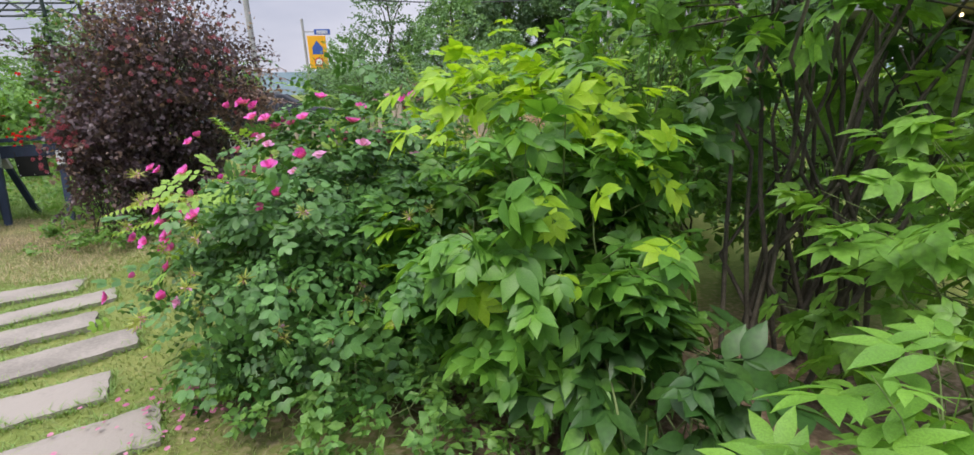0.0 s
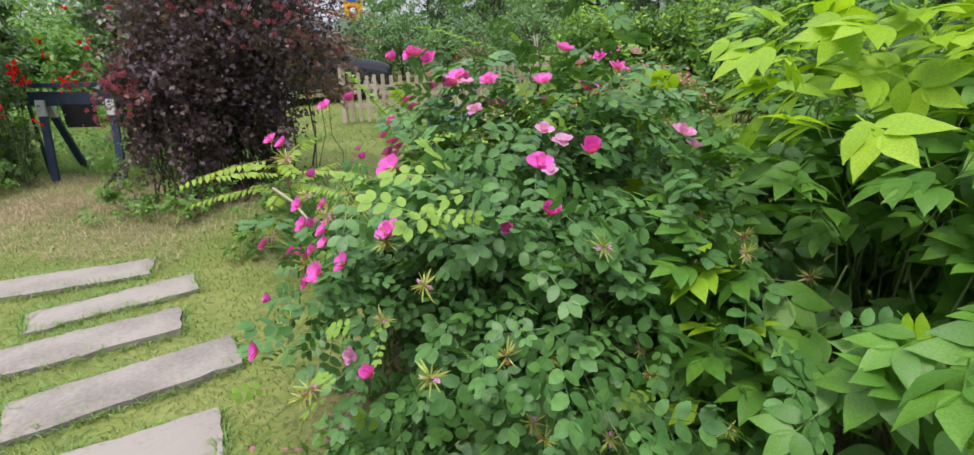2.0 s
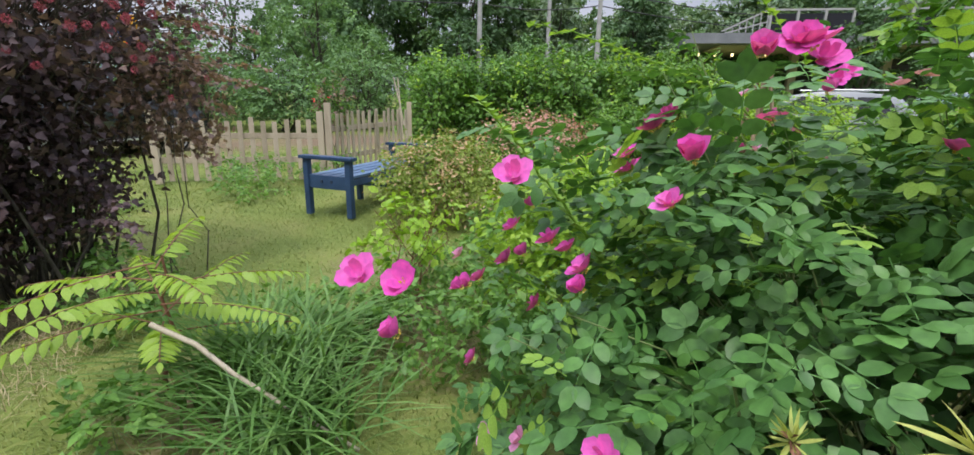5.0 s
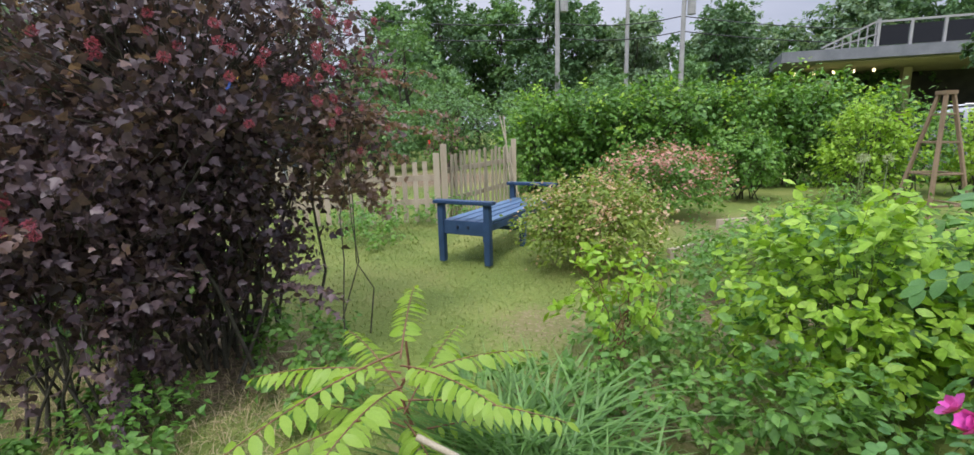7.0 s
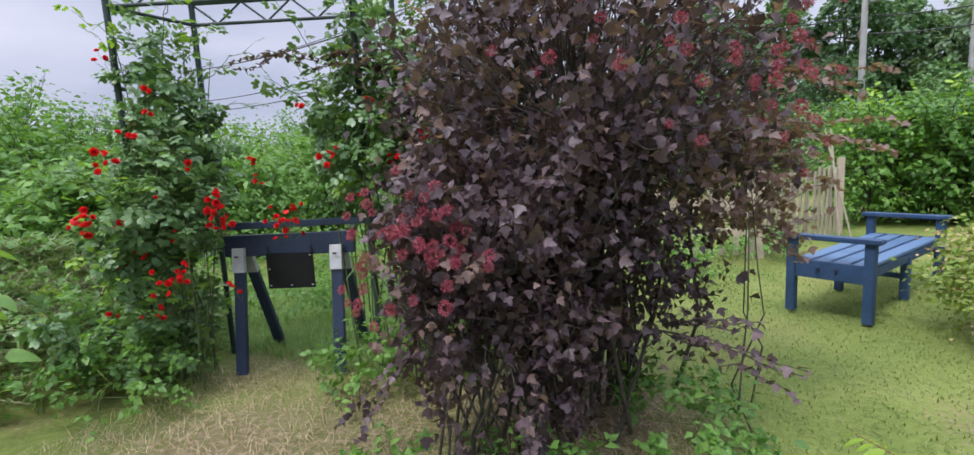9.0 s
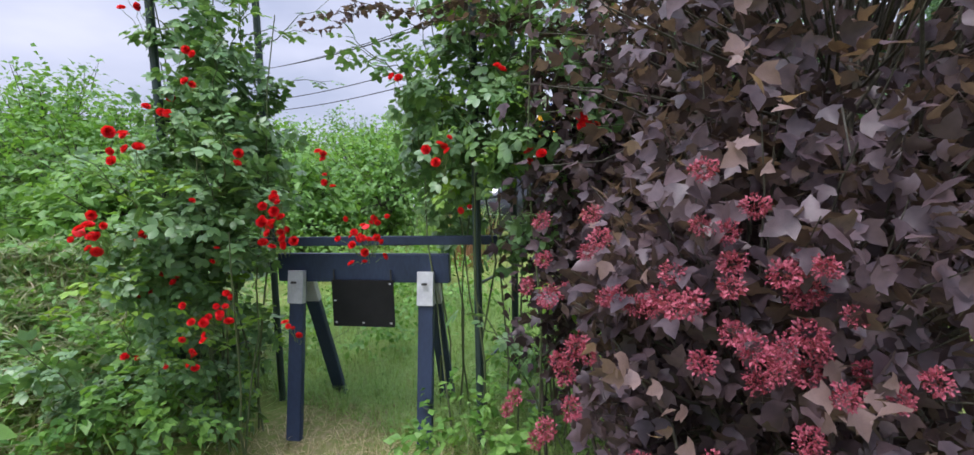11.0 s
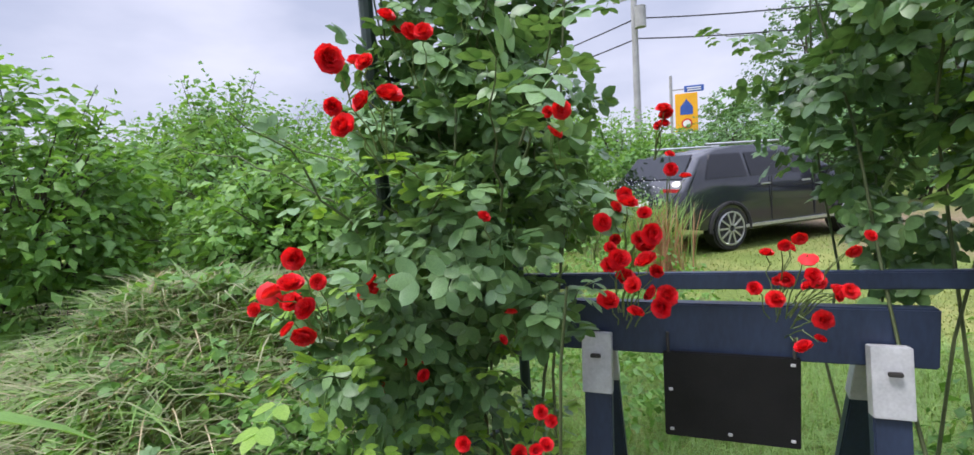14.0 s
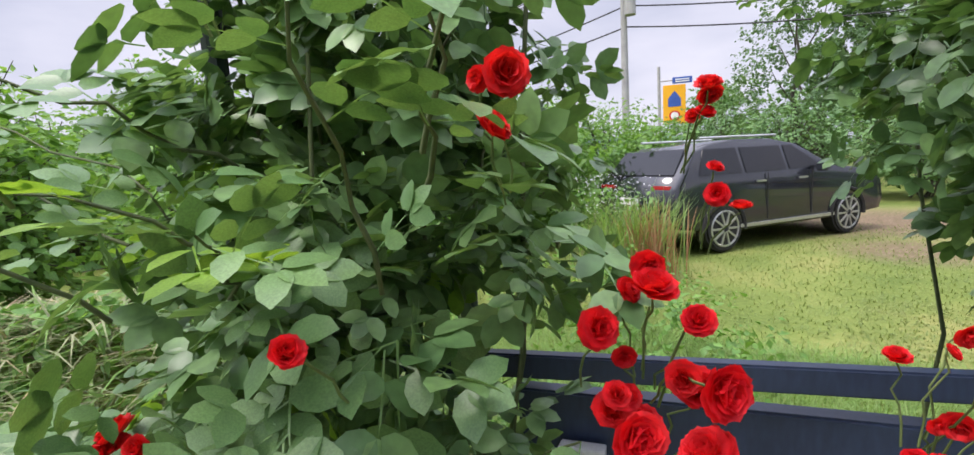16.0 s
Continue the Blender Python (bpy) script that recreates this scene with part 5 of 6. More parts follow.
# these leaves carry the shade under the elder in their colour
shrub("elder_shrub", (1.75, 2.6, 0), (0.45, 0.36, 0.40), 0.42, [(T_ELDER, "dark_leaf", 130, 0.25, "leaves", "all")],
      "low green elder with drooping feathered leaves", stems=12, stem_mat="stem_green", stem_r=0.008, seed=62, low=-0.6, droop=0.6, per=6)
# second leaf set is the shade-darkened copy of the elder green
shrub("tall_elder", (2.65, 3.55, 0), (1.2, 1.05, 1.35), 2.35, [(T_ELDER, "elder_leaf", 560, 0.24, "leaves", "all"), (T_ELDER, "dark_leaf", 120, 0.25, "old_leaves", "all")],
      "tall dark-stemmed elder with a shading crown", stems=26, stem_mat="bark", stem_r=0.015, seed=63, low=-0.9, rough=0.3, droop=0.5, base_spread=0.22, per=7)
shrub("elder_shrub", (3.15, 2.75, 0), (0.75, 0.7, 0.75), 0.75, [(T_ELDER, "elder_leaf", 520, 0.19, "leaves", "all")],
      "fresh green elder growing in the shade", stems=14, stem_mat="stem_green", stem_r=0.009, seed=66, low=-0.7, droop=0.5, per=7)
shrub("thicket_shrub", (1.95, 4.55, 0), (0.9, 0.75, 1.15), 1.22, [(T_ELDER, "fresh_leaf", 900, 0.16, "leaves", "all"), (T_SLIM, "rose_young", 1500, 0.10, "young_leaves", "top")],
      "fresh green shrub thicket behind the roses", stems=22, stem_mat="stem_green", stem_r=0.010, seed=64, low=-0.7, rough=0.3, droop=0.4, per=9)
shrub("palm_leaved_plant", (2.20, 1.70, 0), (0.32, 0.24, 0.34), 0.74, [(T_PALM, "elder_leaf", 60, 0.20, "leaves", "all")],
      "low plant with large fresh green fingered leaves", "plant", stems=8, stem_mat="stem_green", stem_r=0.008, seed=65, low=-0.2, up=1.0, droop=0.2, inner=0.1, per=2, pick=64)

# ---- spireas and yellow shrub ----
shrub("spirea_shrub", (-0.55, 8.38, 0), (0.88, 0.78, 0.60), 0.40, [(T_SMALL, "spirea_leaf", 6500, 0.055, "leaves", "all"), (T_SMALL, "spirea_tip", 5600, 0.046, "flower_head_mass", "top")],
      "rounded yellow-green spirea topped with fading buff flowers", stems=24, stem_mat="stem_red", stem_r=0.006, seed=71, low=-0.6, rough=0.14)
shrub("spirea_shrub", (1.22, 11.2, 0), (1.15, 0.9, 0.70), 0.48, [(T_SMALL, "hedge_leaf", 5200, 0.065, "leaves", "all"), (T_SMALL, "spirea_pink", 8000, 0.066, "flower_head_mass", "top")],
      "rounded spirea covered in dusty pink flower heads", stems=24, stem_mat="stem_red", stem_r=0.006, seed=72, low=-0.6, rough=0.16)
shrub("yellow_shrub", (0.0, 5.5, 0), (0.70, 0.60, 0.62), 0.56, [(T_LEAF, "yellow_leaf", 3600, 0.062, "leaves", "all"), (T_LEAF, "hedge_leaf", 900, 0.07, "old_leaves", "all")],
      "open yellow-green leaved young shrub", stems=22, stem_mat="stem_green", stem_r=0.006, seed=73, low=-0.7, rough=0.3, inner=0.35)
shrub("yellow_shrub", (-1.05, 6.0, 0), (0.45, 0.4, 0.48), 0.46, [(T_LEAF, "yellow_leaf", 420, 0.062, "leaves", "all")],
      "sparse red-stemmed sapling with yellowing leaves", stems=12, stem_mat="stem_red", stem_r=0.005, seed=74, low=-0.3, rough=0.3, inner=0.5)

# ---- seedling with feathered fronds ----
sd = thing("ash_seedling", (-2.15, 4.95, 0), "young tree-of-heaven seedling with bright feathered fronds", "seedling")
g3_ = np.random.default_rng(13)
leaf_me = mesh_from("leaflet", *leaflet(0.23, 0.14, -0.25), [M["seedling_leaf"]])
o = new("stem", mesh_from("stem", *tube(bend((0, 0, -0.01), (0.02, 0.03, 0.72), 0, 7, 0.02), 0.011, 0.005, 6), [M["stem_red"]]))
o.parent = sd
PAIRS = 15
for i in range(13):
    a = i * 2.4 + 0.3
    el = 0.05 + 0.36 * (i % 4) / 3
    ln = g3_.uniform(0.50, 0.78)
    w = np.array([math.cos(a) * math.cos(el), math.sin(a) * math.cos(el), math.sin(el)])
    b0 = np.array([0.0, 0.0, 0.36 + 0.028 * i])
    t_ = np.linspace(0, 1, PAIRS + 3)[:, None]
    P_ = b0 + w * ln * t_ + np.array([0, 0, -0.20]) * ln * t_ ** 2
    fr = new("frond", mesh_from("frond", *tube(P_, 0.004, 0.0015, 5), [M["stem_red"]]))
    fr.parent = sd
    T_ = unit(np.gradient(P_, axis=0))
    sd_ = unit(np.cross(T_, np.array([0, 0, 1.0])))
    n_ = np.cross(sd_, T_)
    for j in range(3, PAIRS + 3):
        ways_ = [sd_[j] + 0.35 * T_[j], -sd_[j] + 0.35 * T_[j]] if j < PAIRS + 2 else [T_[j]]
        for w_ in ways_:
            w_ = w_ + np.array([0, 0, -0.28]) + 0.08 * g3_.normal(size=3)
            m3 = frames_of(w_[None], (n_[j] + 0.25 * g3_.normal(size=3))[None])[0]
            s = 0.088 * (1.05 - 0.05 * abs(j - 9)) * g3_.uniform(0.85, 1.1)
            o = new("leaflet", leaf_me)
            o.parent = fr
            o.matrix_basis = Matrix.Translation(Vector(P_[j])) @ Matrix(m3.tolist()).to_4x4() @ Matrix.Diagonal((s, s, s, 1))
k = thing("fallen_stick", (-2.07, 4.68, 0.5), "pale bare stick leaning through the clump", "stick")
o = new("shaft", mesh_from("shaft", *tube(bend((0.0, 0.0, 0.03), (0.80, -0.20, -0.49), 0.02, 6, 0.01), 0.012, 0.008, 6), [M["stem_pale"]]))
o.parent = k

# ---- blade clump ----


def blades(n, L, h, w, lean, g, seg=3):
    """Grass blades at places L: narrow bowed strips."""
    a = g.uniform(0, 2 * math.pi, n)
    out = np.stack([np.cos(a), np.sin(a), np.zeros(n)], 1)
    side = np.stack([-np.sin(a), np.cos(a), np.zeros(n)], 1)
    Vs = []
    for j in range(seg):
        t = j / seg
        c = L + out * (lean * h * t ** 2)[:, None] + np.array([0, 0, 1.0]) * (h * (t - 0.35 * lean * t ** 2))[:, None]
        Vs += [c - side * (w * (1 - 0.6 * t))[:, None], c + side * (w * (1 - 0.6 * t))[:, None]]
    Vs.append(L + out * (lean * h)[:, None] + np.array([0, 0, 1.0]) * (h * (1 - 0.35 * lean))[:, None])
    V = np.stack(Vs, 1)
    k2 = V.shape[1]
    F = []
    for j in range(seg - 1):
        F += [(2 * j, 2 * j + 1, 2 * j + 3), (2 * j, 2 * j + 3, 2 * j + 2)]
    F.append((2 * seg - 2, 2 * seg - 1, 2 * seg))
    F = np.array(F)[None] + (np.arange(n) * k2)[:, None, None]
    return V.reshape(-1, 3), F.reshape(-1, 3)


def clump(name, at, n, spread, h, w, mat, label, seed, lean=(0.5, 1.2)):
    g = np.random.default_rng(seed)
    ob = thing(name, at, label, "plant")
    L = np.c_[g.normal(0, spread, (n, 2)), np.zeros(n)]
    for i in range(min(n // 3, 100)):
        V, F = blades(1, L[i:i + 1], g.uniform(0.75, 1.1, 1) * h, np.full(1, w * 1.15), g.uniform(*lean, 1), g, 6)
        o = new("leaf_blade", mesh_from("leaf_blade", V, F, [M[mat]]))
        o.parent = ob
    V, F = blades(n, L, g.uniform(0.6, 1.1, n) * h, np.full(n, w), g.uniform(*lean, n), g, 5)
    o = new("leaf_mass", mesh_from("leaf_mass", V, F, [M[mat]]))
    o.parent = ob
    tagged(o, kind="stuff")
    return ob


clump("daylily_clump", (-1.72, 4.95, 0), 320, 0.14, 0.62, 0.009, "lily_leaf", "clump of arching strap-like daylily leaves", 81)
clump("daylily_clump", (-1.55, 4.55, 0), 200, 0.13, 0.50, 0.008, "lily_leaf", "clump of arching strap-like daylily leaves", 82)

# ---- tall weeds on the verge ----
clump("tall_weeds", (-8.35, 11.3, 0), 320, 0.26, 1.15, 0.007, "tall_grass", "tall seeding grass on the verge behind the arch", 83, (0.15, 0.6))
clump("tall_weeds", (-7.95, 11.0, 0), 110, 0.16, 1.05, 0.006, "dock_seed", "reddish dry dock stalks standing among the grass", 84, (0.1, 0.4))
fw = thing("white_umbel_weeds", (-8.9, 11.7, 0), "tall weeds topped with tiny white flowers", "weeds")
fg = np.random.default_rng(85)
Ls = np.c_[fg.normal(0, 0.28, (90, 2)), np.zeros(90)]
o = new("stalk_mass", mesh_from("stalk_mass", *blades(90, Ls, fg.uniform(0.9, 1.35, 90), np.full(90, 0.005), fg.uniform(0.05, 0.3, 90), fg, 4), [M["stem_green"]]))
o.parent = fw
tagged(o, kind="stuff")
Lf = np.c_[fg.normal(0, 0.30, (420, 2)), fg.uniform(0.75, 1.30, 420)]
for num, T_, mat_, sz_, nm_ in ((420, T_SMALL, "white", 0.022, "flower_mass"), (700, T_LEAF, "bank_leaf", 0.07, "leaves")):
    Lq = Lf if nm_ == "flower_mass" else np.c_[fg.normal(0, 0.27, (num, 2)), fg.uniform(0.05, 1.1, num)]
    o = new(nm_, mesh_from(nm_, *scattered(T_, Lq, leaf_frames(unit(fg.normal(size=Lq.shape)), fg), sz_ * fg.uniform(0.7, 1.3, len(Lq))), [M[mat_]]))
    o.parent = fw
    tagged(o, kind="stuff")

# ---- alliums ----
for i, (x, y) in enumerate(((2.95, 9.2), (3.1, 9.35), (3.25, 9.2))):
    a_ = thing("allium", (x, y, 0), "allium with a round green seed head", "flower", "alliums")
    part("stalk", rod((0, 0, 0), (0.02 * i, 0, 0.95), 0.008, 6), M["stem_green"], a_)
    o = new("head", mesh_from("head", *ball_bits(160, 0.055, 0.02, 90 + i), [M["allium"]]))
    o.parent, o.location = a_, (0.02 * i, 0, 0.99)

# ---- climbing red roses on the arch ----


def climber(name, at, cols, num, seed, label, blooms):
    """A climbing rose: leaf masses along posts, canes and bloom clusters."""
    g = np.random.default_rng(seed)
    ob = thing(name, at, label, "climbing rose")
    base = np.array(at)
    pts, ways, canes = [], [], []
    for x, y, z, rx, rz, wgt in cols:
        P, d, q = bush_points(int(num * wgt), (rx, rx, rz), int(g.integers(1e6)), 0.35, -0.95, 0.35, per=9)
        pts.append(P + np.array([x, y, z]) - base)
        ways.append(d)
        for _ in range(2):
            canes.append(tube(bend((x - base[0] + g.normal(0, 0.08), y - base[1] + g.normal(0, 0.08), 0), np.array([x, y, z + rz * 0.9]) - base + g.normal(0, 0.15, 3), 0.05, 7, 0.008), 0.0065, 0.003, 5))
    P, d = np.concatenate(pts), np.concatenate(ways)
    ok = P[:, 2] > 0.05
    P, d = P[ok], d[ok]
    R_, S_ = leaf_frames(d, g, 0.6, 0.45), 0.14 * g.uniform(0.6, 1.2, len(P))
    out_ = np.argsort(np.sum(P * np.array([-0.3, 0.9, 0.0]), 1) + g.uniform(0, 0.15, len(P)))
    single_leaves(ob, T_CLIMB, M["climb_leaf"], P[out_[:290]], R_[out_[:290]], S_[out_[:290]])
    V, F = scattered(T_CLIMB, P[out_[290:]], R_[out_[290:]], S_[out_[290:]])
    o = new("leaves", mesh_from("leaves", V, F, [M["climb_leaf"]]))
    o.parent = ob
    tagged(o, kind="stuff")
    k2 = len(P) // 9
    V, F = scattered(T_CLIMB, P[:k2] * 1.0 + d[:k2] * 0.05, leaf_frames(d[:k2], g, 0.6, 0.45), 0.11 * g.uniform(0.6, 1.2, k2))
    o = new("young_leaves", mesh_from("young_leaves", V, F, [M["rose_young"]]))
    o.parent = ob
    tagged(o, kind="stuff")
    places, dirs, sizes, stalks = [], [], [], []
    for x, y, z, m2, s in blooms:
        c = np.array([x, y, z]) - base
        for j in range(m2):
            off = np.clip(g.normal(0, 1, 3), -1.5, 1.5) * 0.0155 * m2 ** 0.5
            places.append(c + off)
            dirs.append(np.array([0.45, -0.65, 0.5]) + g.normal(0, 0.45, 3))
            sizes.append(s * g.uniform(0.6, 1.15))
            stalks.append(tube(bend(c + np.array([-0.06, 0.09, -0.11]) + 0.35 * off, c + off - 0.006 * unit(dirs[-1]), 0.35, 6, 0.03), 0.0018, 0.0012, 4))
    o = new("cane_work", mesh_from("cane_work", *joined(canes), [M["cane"]]))
    o.parent = ob
    tagged(o, kind="stuff")
    o = new("flower_stalk", mesh_from("flower_stalk", *joined(stalks), [M["stem_green"]]))
    o.parent = ob
    tagged(o, kind="stuff")
    add_flowers(ob, "red", places, dirs, sizes, "bloom", "", seed + 1)
    kinds = [mesh_from("leaf", *T_CLIMB, [M[k]], None, True) for k in ("rose_young", "climb_leaf")]
    for i in range(44):
        x, y, z, rx, rz, wgt = cols[int(g.integers(len(cols)))]
        a_ = g.uniform(0, 2 * math.pi)
        e_ = np.array([math.cos(a_), math.sin(a_), 0.0])
        p = np.array([x, y, z + rz * g.uniform(-0.1, 0.8)]) - base + e_ * rx * 0.6
        leafy_spray(ob, p, p + e_ * g.uniform(0.2, 0.48) + np.array([0, 0, g.uniform(0.05, 0.42)]), 0.2, 6, T_CLIMB, "climb_leaf", 0.13, "cane", seed * 10 + i, 0.0035, kinds[min(i % 4, 1)])
    return ob


def small(rows, k):
    return [(x, y, z, m2, s * k) for x, y, z, m2, s in rows]


BL = [(-6.48, 5.76, 1.88, 2, 1.2), (-6.10, 5.33, 1.62, 7, 1.3), (-6.24, 5.24, 1.30, 5, 1.3), (-6.33, 5.28, 1.25, 6, 1.3), (-6.02, 5.58, 0.86, 15, 1.2), (-5.88, 5.86, 1.34, 9, 1.3), (-5.88, 5.83, 1.21, 13, 1.3), (-6.02, 5.78, 1.59, 3, 1.3),
      (-5.95, 5.81, 1.345, 1, 1.6), (-6.05, 5.56, 1.40, 1, 1.4), (-6.22, 5.53, 1.78, 3, 1.3), (-5.60, 6.15, 1.17, 24, 1.15), (-6.35, 5.5, 1.2, 5, 1.2), (-6.2, 5.55, 0.62, 6, 1.1), (-6.1, 5.7, 1.12, 2, 1.2), (-5.95, 6.2, 1.6, 4, 1.2), (-5.93, 6.25, 1.45, 3, 1.0),
      (-6.35, 5.6, 1.0, 3, 1.0), (-6.45, 5.55, 0.9, 2, 1.0), (-6.5, 5.6, 2.3, 3, 1.1), (-6.3, 5.75, 2.1, 2, 1.1), (-6.2, 5.7, 1.9, 2, 1.1), (-5.85, 5.85, 0.75, 4, 1.0), (-6.6, 5.5, 0.6, 3, 1.0)]
climber("climbing_rose", (-6.55, 5.9, 0), [(-6.62, 5.92, 0.75, 0.40, 0.75, 0.34), (-6.5, 5.95, 1.45, 0.38, 0.55, 0.28), (-6.52, 6.0, 2.15, 0.26, 0.65, 0.20), (-6.25, 5.85, 1.30, 0.30, 0.30, 0.12), (-6.75, 5.6, 0.35, 0.5, 0.35, 0.2), (-6.5, 5.75, 1.15, 0.36, 0.45, 0.18), (-6.4, 5.95, 1.8, 0.30, 0.40, 0.12)], 1750, 201,
        "climbing rose with red blooms covering the arch post", small(BL, 0.60))
BR = [(-5.37, 6.14, 1.94, 2, 1.2), (-5.04, 6.03, 1.59, 7, 1.2), (-4.51, 6.28, 1.67, 6, 1.2), (-4.7, 6.2, 1.55, 3, 1.1), (-5.1, 6.3, 1.3, 3, 1.1), (-4.85, 6.2, 1.9, 2, 1.1), (-4.6, 6.3, 2.0, 2, 1.1)]
climber("climbing_rose", (-5.05, 6.6, 0), [(-5.05, 6.55, 1.75, 0.38, 0.6, 0.4), (-4.80, 6.6, 1.3, 0.32, 0.45, 0.18), (-5.15, 6.65, 2.35, 0.30, 0.42, 0.22), (-5.38, 6.55, 2.0, 0.36, 0.36, 0.24), (-4.75, 6.45, 1.9, 0.36, 0.5, 0.25), (-4.75, 6.6, 0.45, 0.25, 0.4, 0.06), (-5.58, 6.80, 1.62, 0.27, 0.40, 0.28), (-5.42, 6.80, 1.30, 0.22, 0.28, 0.12)], 980, 202, "climbing rose with red blooms on the arch's far post", small(BR, 0.68))

# ---- heap of cut grass ----
hg = np.random.default_rng(17)
hx, hy = np.meshgrid(np.linspace(-1, 1, 40), np.linspace(-1, 1, 40))
HZ = 0.80 * np.clip(1 - (hx ** 2 + hy ** 2), 0, 1) ** 0.6 * (1 + 0.22 * np.sin(5 * hx + 2) * np.cos(4 * hy) + 0.10 * np.sin(11 * hx) * np.sin(9 * hy + 1)) - 0.03
hid = np.arange(1600).reshape(40, 40)
heap = thing("cut_grass_heap", (-8.35, 5.75, 0), "heap of wilted cut grass and pulled weeds", "heap")
HX, HY = hx * 1.55, hy * 1.35
o = new("core", mesh_from("core", np.stack([HX.ravel(), HY.ravel(), HZ.ravel()], 1), np.stack([hid[:-1, :-1], hid[:-1, 1:], hid[1:, 1:], hid[1:, :-1]], -1).reshape(-1, 4), [M["ground"]], None, True))
o.parent = heap
for num, mat, h, w, pn in ((6000, "hay", 0.28, 0.006, "wilted_grass"), (1500, "straw", 0.26, 0.004, "dry_straw"), (5000, "tall_grass", 0.26, 0.007, "fresh_cut_grass")):
    i, j = hg.integers(0, 40, num), hg.integers(0, 40, num)
    L = np.stack([HX[i, j] + hg.normal(0, 0.04, num), HY[i, j] + hg.normal(0, 0.04, num), HZ[i, j] + 0.0], 1)
    L = L[HZ[i, j] > 0.0]
    V, F = blades(len(L), L, hg.uniform(0.5, 1.2, len(L)) * h, np.full(len(L), w), hg.uniform(1.0, 2.4, len(L)), hg, 3)
    o = new(pn, mesh_from(pn, V, F, [M[mat]]))
    o.parent = heap
    tagged(o, kind="stuff")

num = 7500
i, j = hg.integers(0, 40, num), hg.integers(0, 40, num)
ok = (HZ[i, j] > 0.0) & (HX[i, j] + hg.normal(0, 0.7, num) > -0.7)
L = np.stack([HX[i, j], HY[i, j], HZ[i, j] + hg.uniform(0.0, 0.14, num)], 1)[ok]
V, F = scattered(T_LEAF, L, leaf_frames(unit(hg.normal(size=L.shape) + np.array([0, 0, 0.6])), hg, 0.6, 0.5), 0.075 * hg.uniform(0.6, 1.3, len(L)))
o = new("pulled_greenery", mesh_from("pulled_greenery", V, F, [M["bank_leaf"]]))
o.parent = heap
tagged(o, kind="stuff")

# ---- sunflower-like plants with heart-shaped leaves ----
T_HEART = leaflet(0.46, 0.10, -0.35, (1.0, 0.95, 0.5))


def big_leaf_plant(at, h, num, size, seed, label):
    g = np.random.default_rng(seed)
    ob = thing("sunflower_plant", at, label, "plant", "young sunflower plants")
    o = new("stalk", mesh_from("stalk", *tube(bend((0, 0, -0.01), (0.03, 0.02, h), 0, 6, 0.01), 0.013, 0.007, 7), [M["stem_green"]]))
    o.parent = ob
    me = mesh_from("leaf", *T_HEART, [M["sun_leaf"]], None, True)
    for i in range(num):
        a = i * 2.4 + seed
        z = h * (0.35 + 0.65 * i / max(num - 1, 1))
        w = np.array([math.cos(a), math.sin(a), 0.35])
        ln = 0.10 + 0.10 * (1 - i / num)
        e = np.array([0, 0, z]) + w * ln
        o = new("petiole", mesh_from("petiole", *tube(bend((0.01, 0.01, z), e, 0.2, 4, 0.01), 0.004, 0.003, 5), [M["stem_green"]]))
        o.parent = ob
        m3 = frames_of(np.array([[math.cos(a), math.sin(a), -0.15]]), np.array([[0, 0, 1.0]]) + 0.25 * g.normal(size=(1, 3)))[0]
        s = size * g.uniform(0.75, 1.15)
        o = new("leaf", me)
        o.parent = ob
        o.matrix_basis = Matrix.Translation(Vector(e)) @ Matrix(m3.tolist()).to_4x4() @ Matrix.Diagonal((s, s, s, 1))
    return ob


big_leaf_plant((-6.42, 4.66, 0), 1.30, 12, 0.20, 5, "young sunflower plant with broad heart-shaped leaves")
big_leaf_plant((-8.7, 4.35, 0), 1.35, 12, 0.24, 6, "tall young sunflower plant behind the cut grass heap")

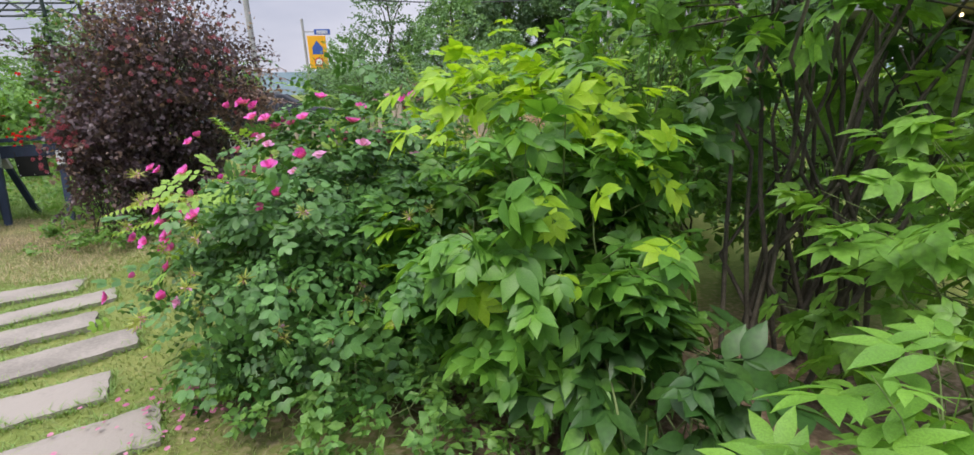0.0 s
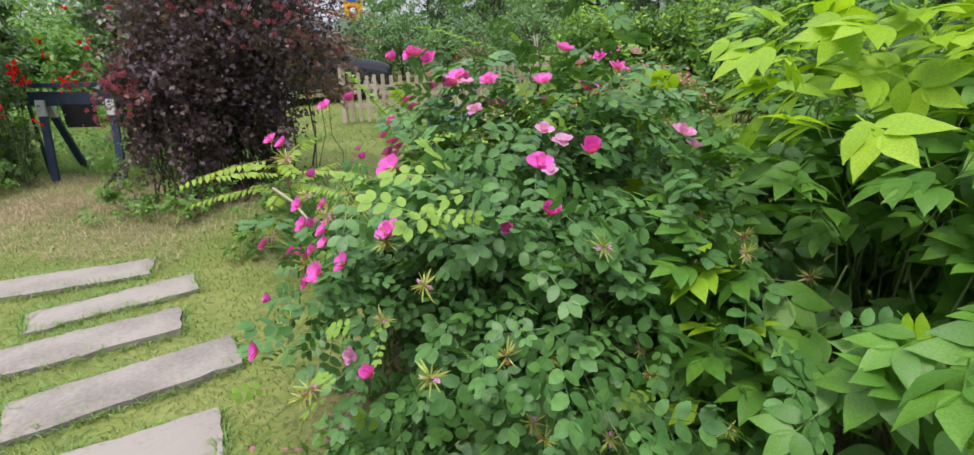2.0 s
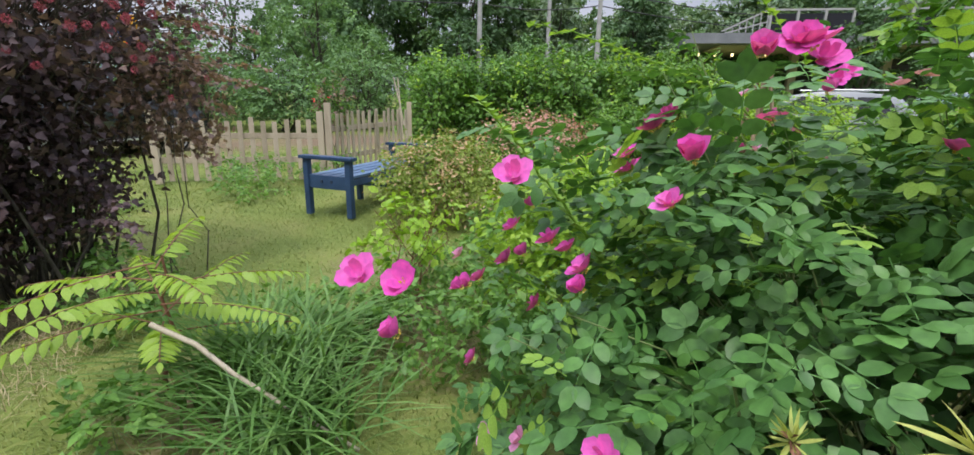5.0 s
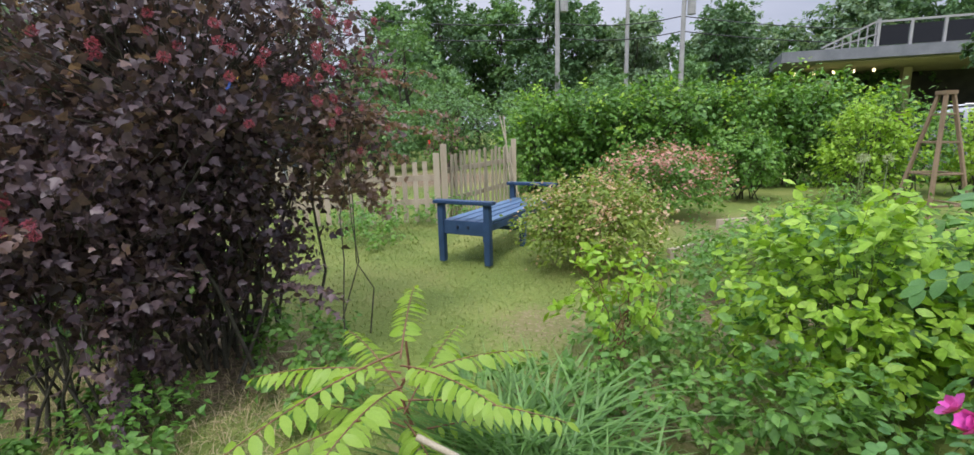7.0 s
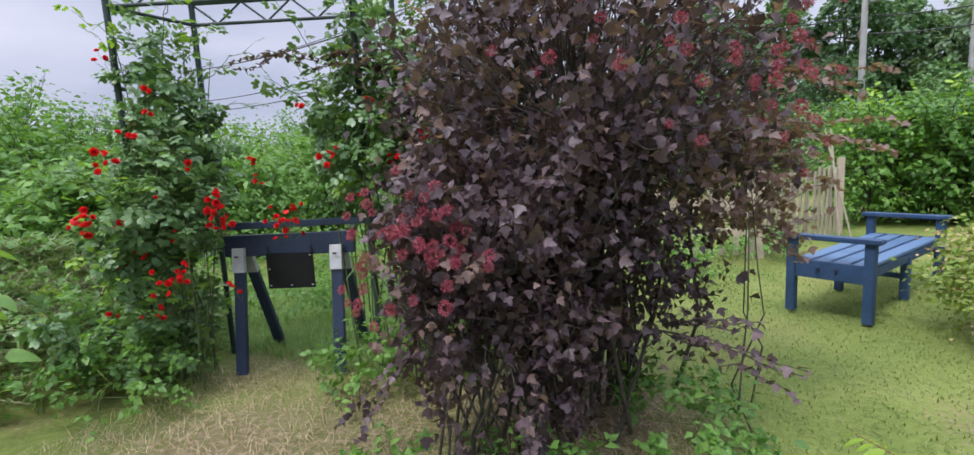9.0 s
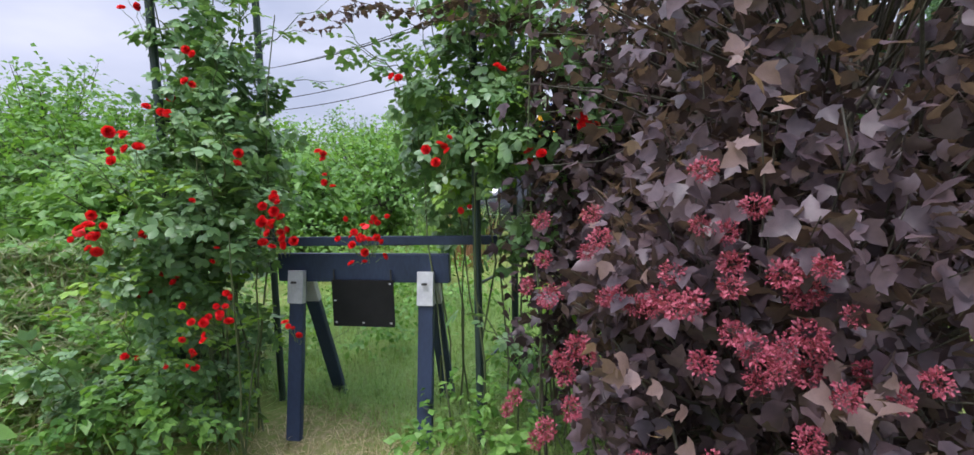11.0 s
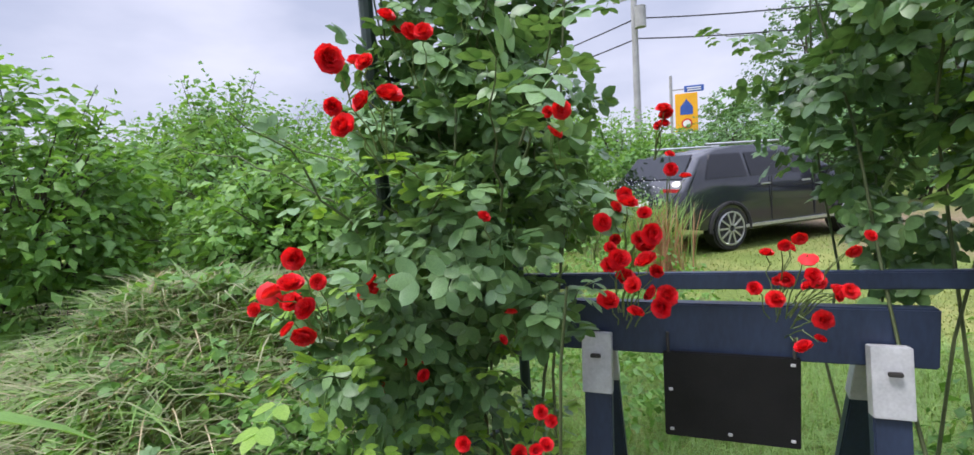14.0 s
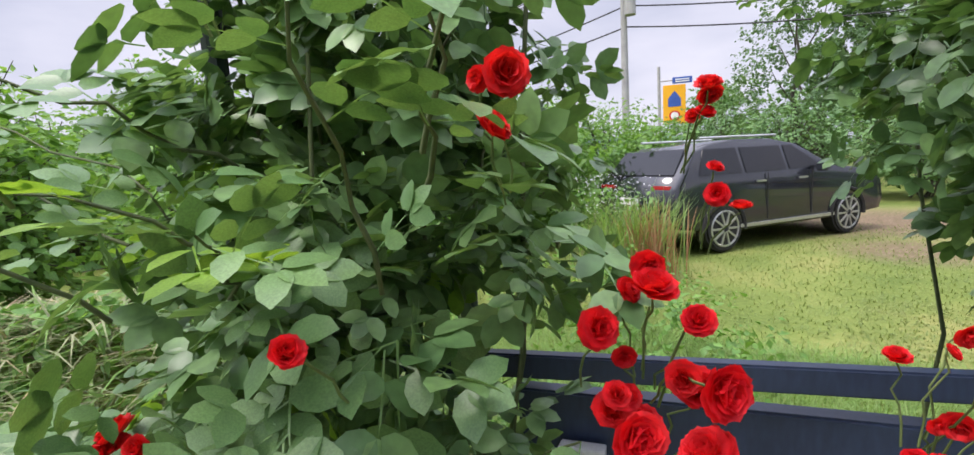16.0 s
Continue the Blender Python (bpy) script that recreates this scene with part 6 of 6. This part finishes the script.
# weeds and low greenery
WEEDS = [(-6.95, 5.25, 0.75, 0.55), (-7.5, 4.9, 0.6, 0.35), (-6.4, 5.45, 0.5, 0.4), (-7.2, 5.9, 0.7, 0.75), (-3.6, 5.35, 0.5, 0.22), (-4.1, 5.15, 0.35, 0.25), (-3.0, 6.2, 0.5, 0.3), (-0.7, 6.3, 0.5, 0.25), (-1.1, 5.2, 0.4, 0.25), (-0.6, 4.9, 0.4, 0.4), (0.3, 6.4, 0.6, 0.35),
         (-3.4, 10.8, 0.7, 0.4), (-2.3, 11.3, 0.6, 0.4), (-3.2, 9.9, 0.5, 0.3), (-0.1, 7.2, 0.5, 0.3), (1.1, 8.5, 0.6, 0.3), (-6.9, 7.3, 0.8, 0.4), (-8.6, 7.4, 0.9, 0.5), (0.6, 2.75, 0.6, 0.3), (1.3, 2.5, 0.6, 0.25), (-5.0, 6.15, 0.4, 0.35), (-4.9, 7.2, 0.7, 0.5), (-2.7, 5.7, 0.3, 0.15), (-2.2, 4.6, 0.3, 0.25),
         (-5.9, 4.3, 0.3, 0.25), (-6.9, 8.6, 0.8, 0.5), (-9.0, 9.0, 1.0, 0.7), (-7.9, 9.6, 0.8, 0.5), (0.55, 7.6, 0.7, 0.35), (1.3, 6.9, 0.7, 0.45), (0.95, 8.0, 0.6, 0.35), (-0.55, 6.1, 0.45, 0.3), (-1.4, 5.45, 0.4, 0.3), (-1.0, 5.6, 0.4, 0.35), (-1.85, 5.6, 0.35, 0.2), (-0.55, 5.15, 0.4, 0.4), (1.9, 8.9, 0.7, 0.35), (2.6, 8.2, 0.8, 0.5), (-0.35, 4.75, 0.4, 0.45), (3.3, 9.9, 0.8, 0.45), (0.1, 2.75, 0.4, 0.25), (0.9, 2.45, 0.5, 0.3), (-0.35, 2.85, 0.3, 0.2)]
for i, (x, y, r, h) in enumerate(WEEDS):
    shrub("weed_patch", (x, y, 0), (r, r, h), h * 0.45, [(T_SMALL, "bank_leaf", int(440 * r / 0.5), 0.062, "leaves", "all"), (T_SMALL, "hedge_leaf", int(180 * r / 0.5), 0.05, "young_leaves", "all")],
          "low patch of leafy green weeds", "weeds", stems=8, stem_mat="stem_green", stem_r=0.003, seed=3000 + i * 40, low=-0.3, rough=0.35, group="weed patches")

# ---- fallen petals ----
pg = np.random.default_rng(19)
Lp = np.c_[pg.normal(-0.55, 0.22, 90), pg.normal(2.75, 0.25, 90), np.full(90, 0.035)]
V, F = scattered(T_ROUND, Lp, frames_of(unit(np.c_[pg.normal(size=(90, 2)), np.zeros(90)]), np.array([0, 0, 1.0]) + 0.25 * pg.normal(size=(90, 3))), pg.uniform(0.018, 0.036, 90))
tagged(new("fallen_petals", mesh_from("fallen_petals", V, F, [M["pink_fallen"]])), "scattered fallen pink rose petals on grass and slab", "petals", kind="stuff")

# ---- lawn blades ----
lg = np.random.default_rng(23)


def on_slab(X, Y, pad=0.0):
    hit = np.zeros(len(X), bool)
    for x, y, deg, ln, dp in SLABS:
        u = np.array([math.cos(radians(deg)), math.sin(radians(deg))])
        v = np.array([-u[1], u[0]])
        a = (X - x) * u[0] + (Y - y) * u[1]
        c = (X - x) * v[0] + (Y - y) * v[1]
        hit |= (a > -pad) & (a < ln + pad) & (c > -pad) & (c < dp + pad)
    return hit


def lawn(name, n, x0, x1, y0, y1, h, w, mat, label, keep_soil=0.45, lean=2.2):
    X, Y = lg.uniform(x0, x1, n), lg.uniform(y0, y1, n)
    ok = ~on_slab(X, Y, -0.012) & (soil_at(X, Y) < keep_soil + lg.uniform(-0.2, 0.3, n))
    X, Y = X[ok], Y[ok]
    L = np.stack([X, Y, height_at(X, Y) - 0.004], 1)
    V, F = blades(len(X), L, lg.uniform(0.5, 1.2, len(X)) * h, np.full(len(X), w), lg.uniform(0.2, lean, len(X)), lg, 2)
    tagged(new(name, mesh_from(name, V, F, [M[mat]])), label, "grass", kind="stuff")


lawn("lawn_grass", 60000, -5.2, 0.2, 1.8, 6.2, 0.040, 0.0030, "grass", "short mown lawn grass")
lawn("lawn_grass", 45000, -6.0, 1.0, 6.2, 11.5, 0.038, 0.0040, "grass", "short mown lawn grass")
lawn("meadow_grass", 26000, -8.5, -4.4, 6.4, 9.5, 0.20, 0.0028, "tall_grass", "long seeding meadow grass beyond the arch", 0.9)
lawn("meadow_grass", 30000, -12.0, -2.5, 9.0, 17.0, 0.055, 0.006, "grass", "mown grass verge beside the parked car", 0.6)
lawn("dry_stalks", 6500, -6.4, -2.8, 4.2, 6.6, 0.10, 0.0022, "straw", "dry straw trodden into bare soil", 2.0, 2.6)

# grass creeping over the slab edges
X, Y = lg.uniform(-4.2, -0.2, 60000), lg.uniform(1.8, 4.8, 60000)
ok = on_slab(X, Y, 0.03) & ~on_slab(X, Y, -0.02)
X, Y = X[ok], Y[ok]
V, F = blades(len(X), np.stack([X, Y, height_at(X, Y) - 0.002], 1), lg.uniform(0.5, 1.2, len(X)) * 0.075, np.full(len(X), 0.003), lg.uniform(0.4, 1.6, len(X)), lg, 3)
tagged(new("edge_grass", mesh_from("edge_grass", V, F, [M["tall_grass"]])), "green grass tufts fringing the stepping slabs", "grass", kind="stuff")
